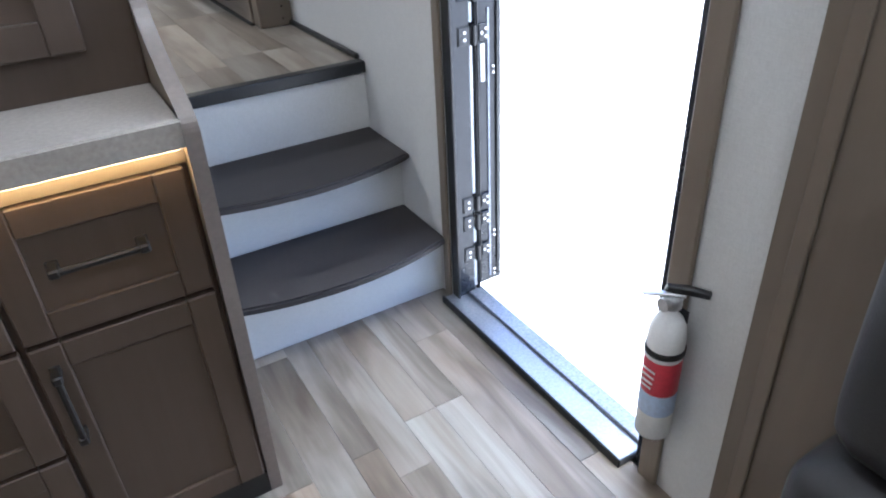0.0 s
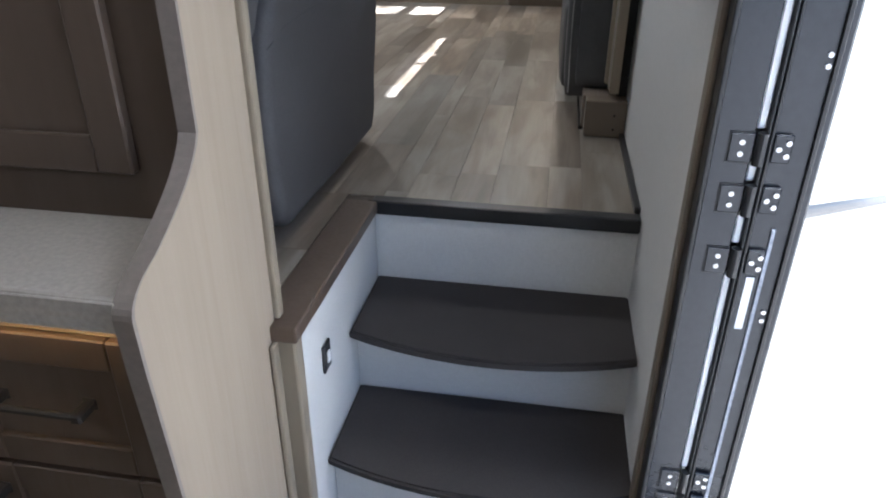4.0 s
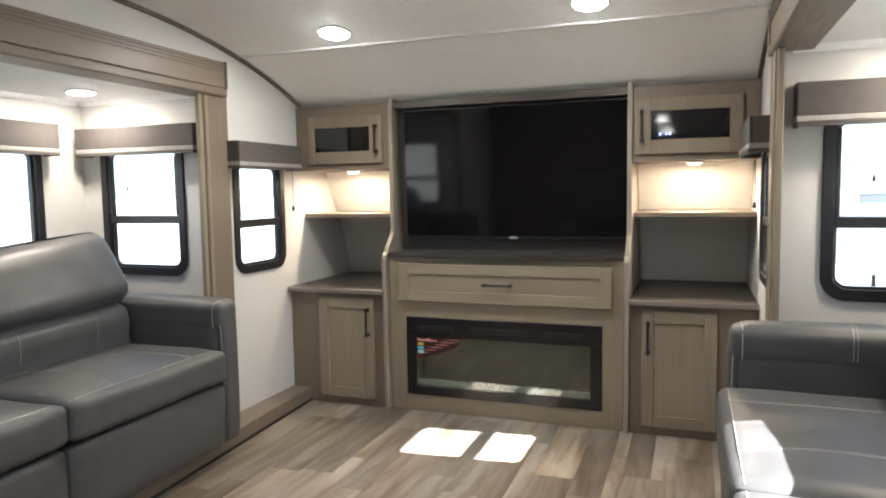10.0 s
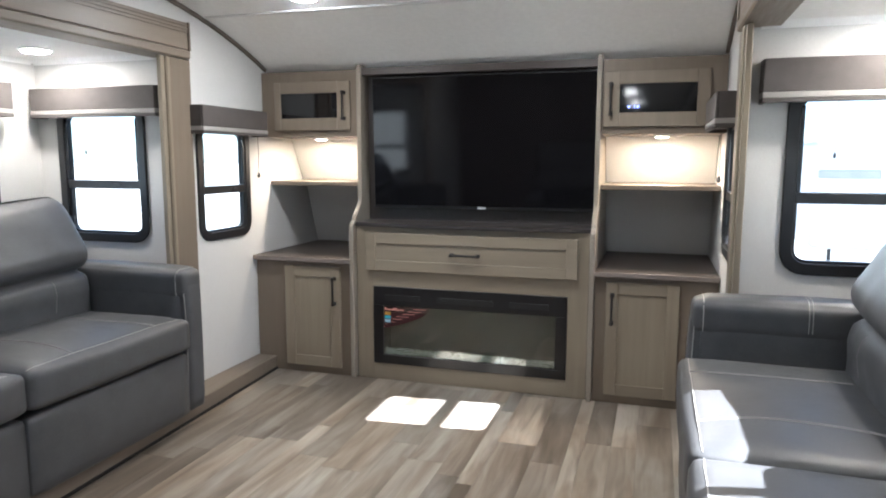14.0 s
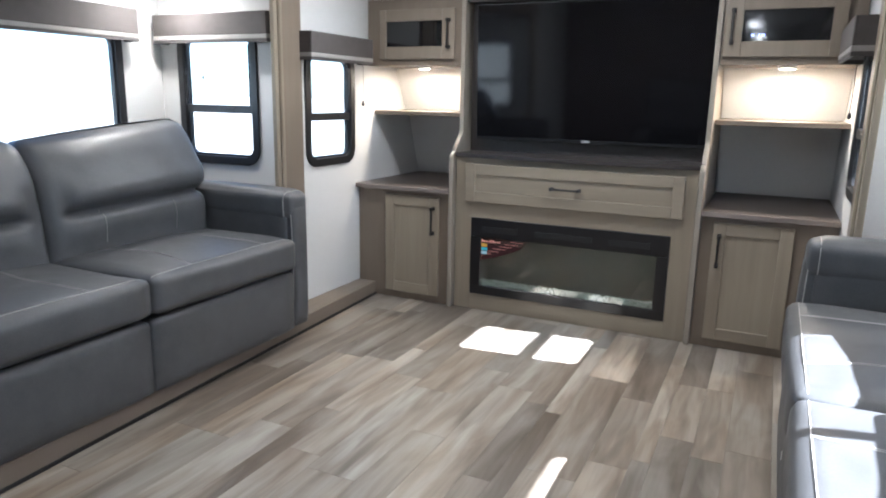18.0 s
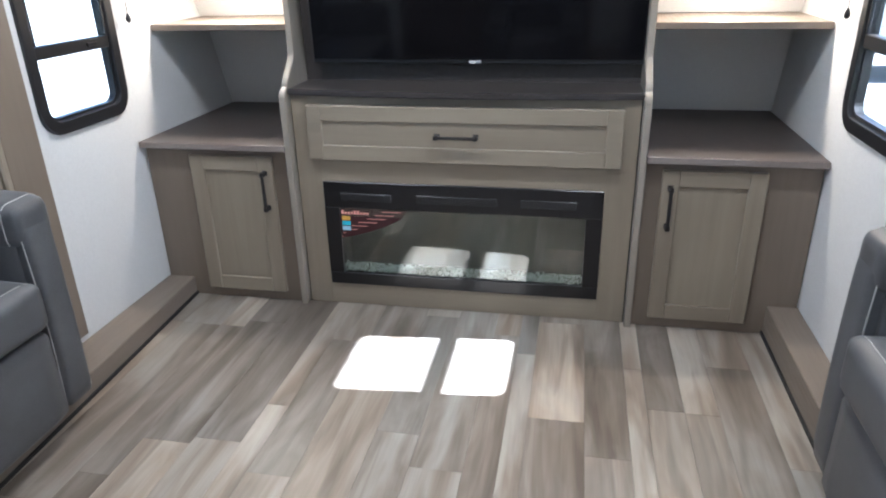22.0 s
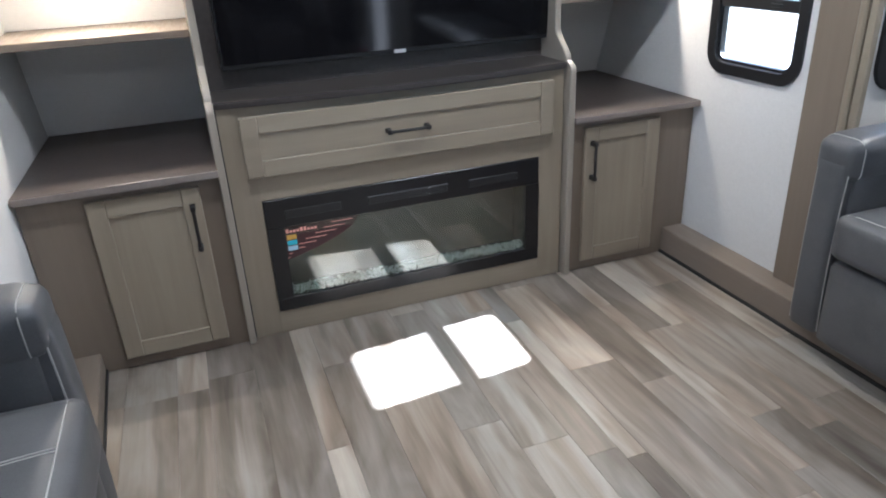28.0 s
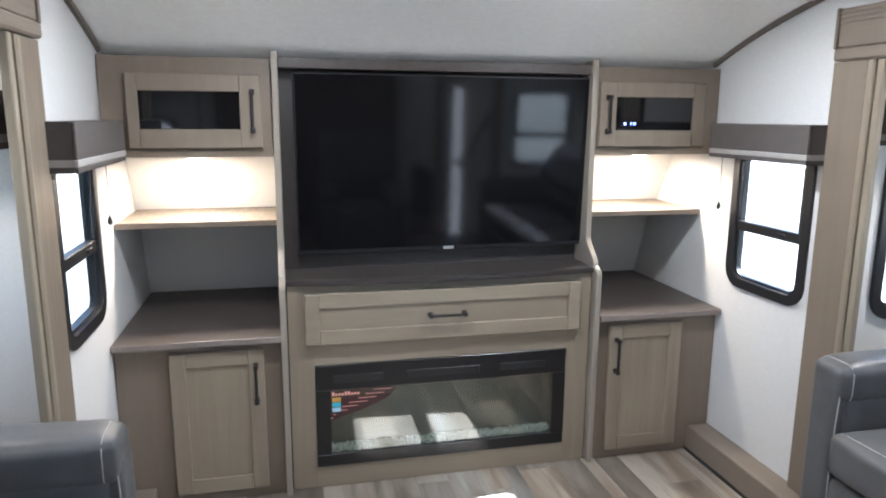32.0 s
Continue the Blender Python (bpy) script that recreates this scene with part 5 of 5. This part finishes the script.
struct("wall_seal_east", box(1.2045, 1.2375, 3.056, 3.069, ZP + 0.004, 2.30), M_rubber, "black rubber slide seal", "trim")
bx = thing("slide_end_block", "taupe wood end block of the slide-out platform", "trim", kind="structure")
part("block", box(1.108, 1.2375, 2.985, 3.058, FU + 0.001, ZP + 0.003, 0.003), M_frame, bx)
for y, z in ((1.2, 0.70), (1.2, 0.655)):
    part("screw", cyl(0.004, 0.003, pose(y, 2.984, z, 90), 8), M_bronze, bx)

# ---- ceiling fittings ----


def down_light(x, y, z, tilt, r=0.07, watts=16.0, colour=(1.0, 0.9, 0.76)):
    lamp = thing("ceiling_light", "round white recessed ceiling light, lit", "lamp", (x, y, z), group="ceiling lights")
    lamp.rotation_euler = (tilt, 0, 0)
    part("rim", lathe([(r, 0.002), (r, -0.004), (r - 0.004, -0.008), (r - 0.008, -0.008)], 28), M_white, lamp, smooth=True)
    part("lens", lathe([(r - 0.0085, -0.006), (r - 0.014, -0.011), (r - 0.03, -0.015), (r - 0.048, -0.017)], 28), M_lamp, lamp, "bright frosted lens", True)
    lt = new("ceiling_light_glow", bpy.data.lights.new("ceiling_light_glow", "AREA"))
    lt.data.shape, lt.data.size, lt.data.energy, lt.data.color = "DISK", r * 1.5, watts, colour
    lt.matrix_basis = lamp.matrix_basis @ pose(0, 0, -0.022)


def slope(y):
    d = max(0.0, y - 4.5)
    return math.atan(-(0.176 * d + 0.036 * d ** 3))


for x, y in ((-0.63, 5.38), (0.52, 5.35)):
    down_light(x, y, ceil_z(y), slope(y), 0.078, 0.65)
# Unseen lamps, placed by spacing alone and added to brighten the stair-side floor.
for x, y in ((0.57, 3.3), (-0.63, 3.3)):
    down_light(x, y, ZC, 0, 0.078, 0.28)
# The two right-hand lamps follow cabinet-glass reflections; the left one is added unseen.
for x, y in ((0.57, 1.12), (0.58, -0.55), (-0.63, -0.55)):
    down_light(x, y, ZC, 0, 0.075, 0.17)
down_light(-1.78, 5.03, ZS, 0, 0.07, 0.5, (1.0, 0.82, 0.60))
down_light(1.70, 5.03, ZS, 0, 0.07, 0.65, (1.0, 0.82, 0.60))
sp = thing("ceiling_speaker", "flush round white ceiling speaker", "speaker", (-0.74, 4.87, ceil_z(4.87)))
sp.rotation_euler = (slope(4.87), 0, 0)
part("rim", lathe([(0.085, 0.001), (0.085, -0.006), (0.078, -0.010), (0.070, -0.010)], 32), M_white, sp, smooth=True)
M_mesh = speck_mat("grey_speaker_mesh", (0.45, 0.45, 0.44), 0.3, 900, 0.6)
part("grille", lathe([(0.070, -0.006), (0.0695, -0.0085), (0.02, -0.0095)], 32), M_mesh, sp, "pale grey mesh grille", True)

# ---- fireplace details ----
M_vent = speck_mat("dark_vent_plastic", (0.016, 0.016, 0.017), 0.1, 60, 0.35)
for x0, x1, nm in ((-0.482, -0.285, "vent"), (-0.185, 0.118, "vent"), (0.205, 0.405, "control_panel")):
    part(nm, box(x0, x1, FY - 0.0025, FY + 0.001, 1.075, 1.105, 0.001), M_vent, fp, "dark grey vent slot")
for i in range(26):
    x = -0.178 + 0.0115 * i
    part("vent_slat", box(x, x + 0.004, FY - 0.0035, FY - 0.0025, 1.079, 1.101), M_black, fp)
# corner sticker: a dark red fan with bars of small print
M_sticker = speck_mat("dark_red_sticker", (0.035, 0.008, 0.010), 0.1, 80, 0.35)
M_print = speck_mat("red_print", (0.60, 0.28, 0.24), 0.05, 80, 0.5)
M_print2 = speck_mat("pale_print", (0.78, 0.36, 0.30), 0.05, 80, 0.5)
stk = part("sticker", bmesh.new(), M_sticker, fp, "dark red corner sticker with print")
pts = [(gx0 + 0.001, gz1 - 0.001), (gx0 + 0.27, gz1 - 0.001)]
for i in range(1, 9):
    a = i / 8
    pts.append((gx0 + 0.27 - 0.269 * a ** 1.15, gz1 - 0.001 - 0.128 * a ** 0.62))
bm = prism(pts, "y", FY + 0.0065, FY + 0.0078)
bm.to_mesh(stk.data)
bm.free()
for k in range(8):
    z = gz1 - 0.012 - 0.0155 * k
    x1 = gx0 + 0.245 - 0.028 * k - 0.0016 * k * k
    x0 = x1 - (0.075 if k < 4 else 0.062)
    part("small_print", box(max(x0, gx0 + 0.042 if 1 < k < 6 else gx0 + 0.008), x1, FY + 0.0055, FY + 0.0064, z - 0.0014, z + 0.0012), M_print, stk)
for k, c in enumerate(((0.55, 0.32, 0.05), (0.05, 0.45, 0.6), (0.35, 0.55, 0.7))):
    mt = speck_mat("sticker_picture", c, 0.3, 300, 0.4)
    part("sticker_picture", box(gx0 + 0.006, gx0 + 0.040, FY + 0.0052, FY + 0.0064, gz1 - 0.052 - 0.021 * k, gz1 - 0.035 - 0.021 * k), mt, stk)
# the maker's script becomes a plain wavy bar
bm = bmesh.new()
for i in range(9):
    x = gx0 + 0.006 + 0.0125 * i
    hgt = 0.014 if i in (0, 4, 5) else 0.008
    bm_box(bm, x, x + 0.009, FY + 0.0054, FY + 0.0064, gz1 - 0.026, gz1 - 0.026 + hgt)
part("wordmark_bar", bm, M_print2, stk, "pale pink wordmark shape")

# cords at the small windows
for x, s, y in ((XL, 1, 5.96), (XR, -1, 5.96)):
    cd = thing("blind_cord", "thin black blind cord with a bead beside the window", "cord", (x + s * 0.03, y, 1.95), group="blind cords")
    part("cord", tube([(0, 0, 0.02), (0.002, 0.001, -0.1), (0, 0, -0.19)], 0.0014, 6), M_black, cd)
    part("bead", lathe([(0.003, -0.19), (0.009, -0.205), (0.009, -0.215), (0.003, -0.222)], 12), M_black, cd, smooth=True)

# small lit clock digits of the stereo behind the dark glass door, as plain bars
M_digit = glow_mat("blue_clock_digit", (0.25, 0.3, 1.0), 0.5)
st = thing("stereo_display", "small blue lit stereo clock behind the dark cabinet glass", "clock", (0.755, 6.0475, 2.087))
part("bezel", box(-0.012, 0.072, -0.0006, 0.0002, -0.012, 0.016), M_gloss, st)
for dx in (0.0, 0.006, 0.030, 0.042, 0.050):
    part("digit_bar", box(dx, dx + 0.004, -0.0012, -0.0007, -0.006, 0.006), M_digit, st)


# ---- vinyl planks ----


def planks(parent, cols, y0, y1, z, seed, butts=(), tones=()):
    """Columns of planks; butts gives known end joints (column, y), tones known plank tones (column, y, tone)."""
    rnd = random.Random(seed)
    cache = {}
    for i, (a, b) in enumerate(zip(cols, cols[1:])):
        known = sorted(y for k, y in butts if k == i)
        cuts = list(known) or [y0 + rnd.uniform(0.1, 0.6)]
        while cuts[-1] < y1:
            cuts.append(cuts[-1] + rnd.choice((0.95, 0.85, 0.72, 0.6)))
        while cuts[0] > y0:
            cuts.insert(0, cuts[0] - rnd.choice((0.95, 0.85, 0.72, 0.6)))
        k = 0
        while k + 1 < len(cuts):
            if cuts[k + 1] - cuts[k] > 1.1:
                cuts.insert(k + 1, (cuts[k] + cuts[k + 1]) / 2 + rnd.uniform(-0.08, 0.08))
            else:
                k += 1
        for c, d in zip(cuts, cuts[1:]):
            ya, yb = max(c, y0), min(d, y1)
            v = rnd.choice((0.66, 0.74, 0.84, 0.94, 1.02, 1.14, 1.28))
            w = rnd.uniform(-0.04, 0.07)
            if yb - ya < 0.01:
                continue
            for kk, y, tn in tones:
                if kk == i and ya < y < yb:
                    v = tn
            key = (round(b - a, 3), round(yb - ya, 3))
            if key not in cache:
                w2, l2 = (b - a) / 2 - 0.0003, (yb - ya) / 2 - 0.0002
                cache[key] = mesh_of("plank", box(-w2, w2, -l2, l2, -0.004, 0.0, 0.0005), M_plank)
            ob = new("plank", cache[key])
            ob.parent = parent
            ob.location = ((a + b) / 2, (ya + yb) / 2, z)
            ob.color = (v * (1 + w), v, v * (1 - w), 1)


UP = [XL + 0.02, -1.09, -0.93, -0.832, -0.68, -0.533, -0.46, -0.328, -0.15, -0.02, 0.13, 0.226, 0.29, 0.46, 0.59, 0.65, 0.763, 0.866, 1.01, 1.10, XS - 0.002]
planks(bpy.data.objects["floor_upper"], UP, 2.379, 5.965, FU, 3,
       [(1, 5.71), (2, 5.712), (2, 4.19), (3, 4.19), (5, 5.257), (6, 4.953), (8, 5.185), (8, 4.535), (11, 5.68), (11, 4.90), (12, 5.32), (13, 5.17), (13, 4.618), (13, 3.745),
        (14, 3.14), (15, 5.42), (15, 4.905), (15, 3.408), (16, 5.415), (16, 4.80), (16, 3.306), (17, 5.69), (17, 4.90), (17, 3.395), (18, 3.405)],
       [(2, 5.8, 1.4), (2, 5.4, 0.8), (1, 5.4, 0.8), (5, 5.1, 1.35), (5, 5.5, 1.05), (6, 4.8, 1.2), (6, 5.1, 0.75), (11, 5.3, 1.35), (11, 4.8, 0.68), (11, 5.8, 0.78), (12, 5.6, 1.42), (12, 5.2, 0.95),
        (13, 5.5, 0.82), (13, 5.0, 0.9), (14, 3.0, 0.72), (16, 3.2, 1.15), (16, 3.5, 0.9), (15, 3.5, 1.15), (17, 5.2, 0.85), (8, 4.8, 1.1), (7, 4.8, 1.2), (9, 5.5, 1.25), (10, 5.5, 1.25)])
planks(bpy.data.objects["floor_upper_side"], [XL + 0.02, -1.09, -0.93, -0.77, -0.61, -0.45, -0.33, -0.16, 0.0, 0.16, 0.32, 0.499], 1.80, 2.378, FU, 5)
planks(bpy.data.objects["floor_lower"], [XL + 0.02, -1.1, -0.95, -0.79, -0.63, -0.47, -0.31, -0.15, 0.01, 0.17, 0.33, 0.45, 0.60, 0.70, 0.77, 0.86, 0.95, 1.03, 1.14, XS + 0.02], YB, 1.912, 0.0, 7,
       [(13, 1.43), (15, 1.47), (16, 1.471), (17, 1.725)], [(15, 1.7, 0.9), (16, 1.7, 1.2), (14, 1.6, 0.95), (15, 1.2, 1.25), (16, 1.2, 1.25)])
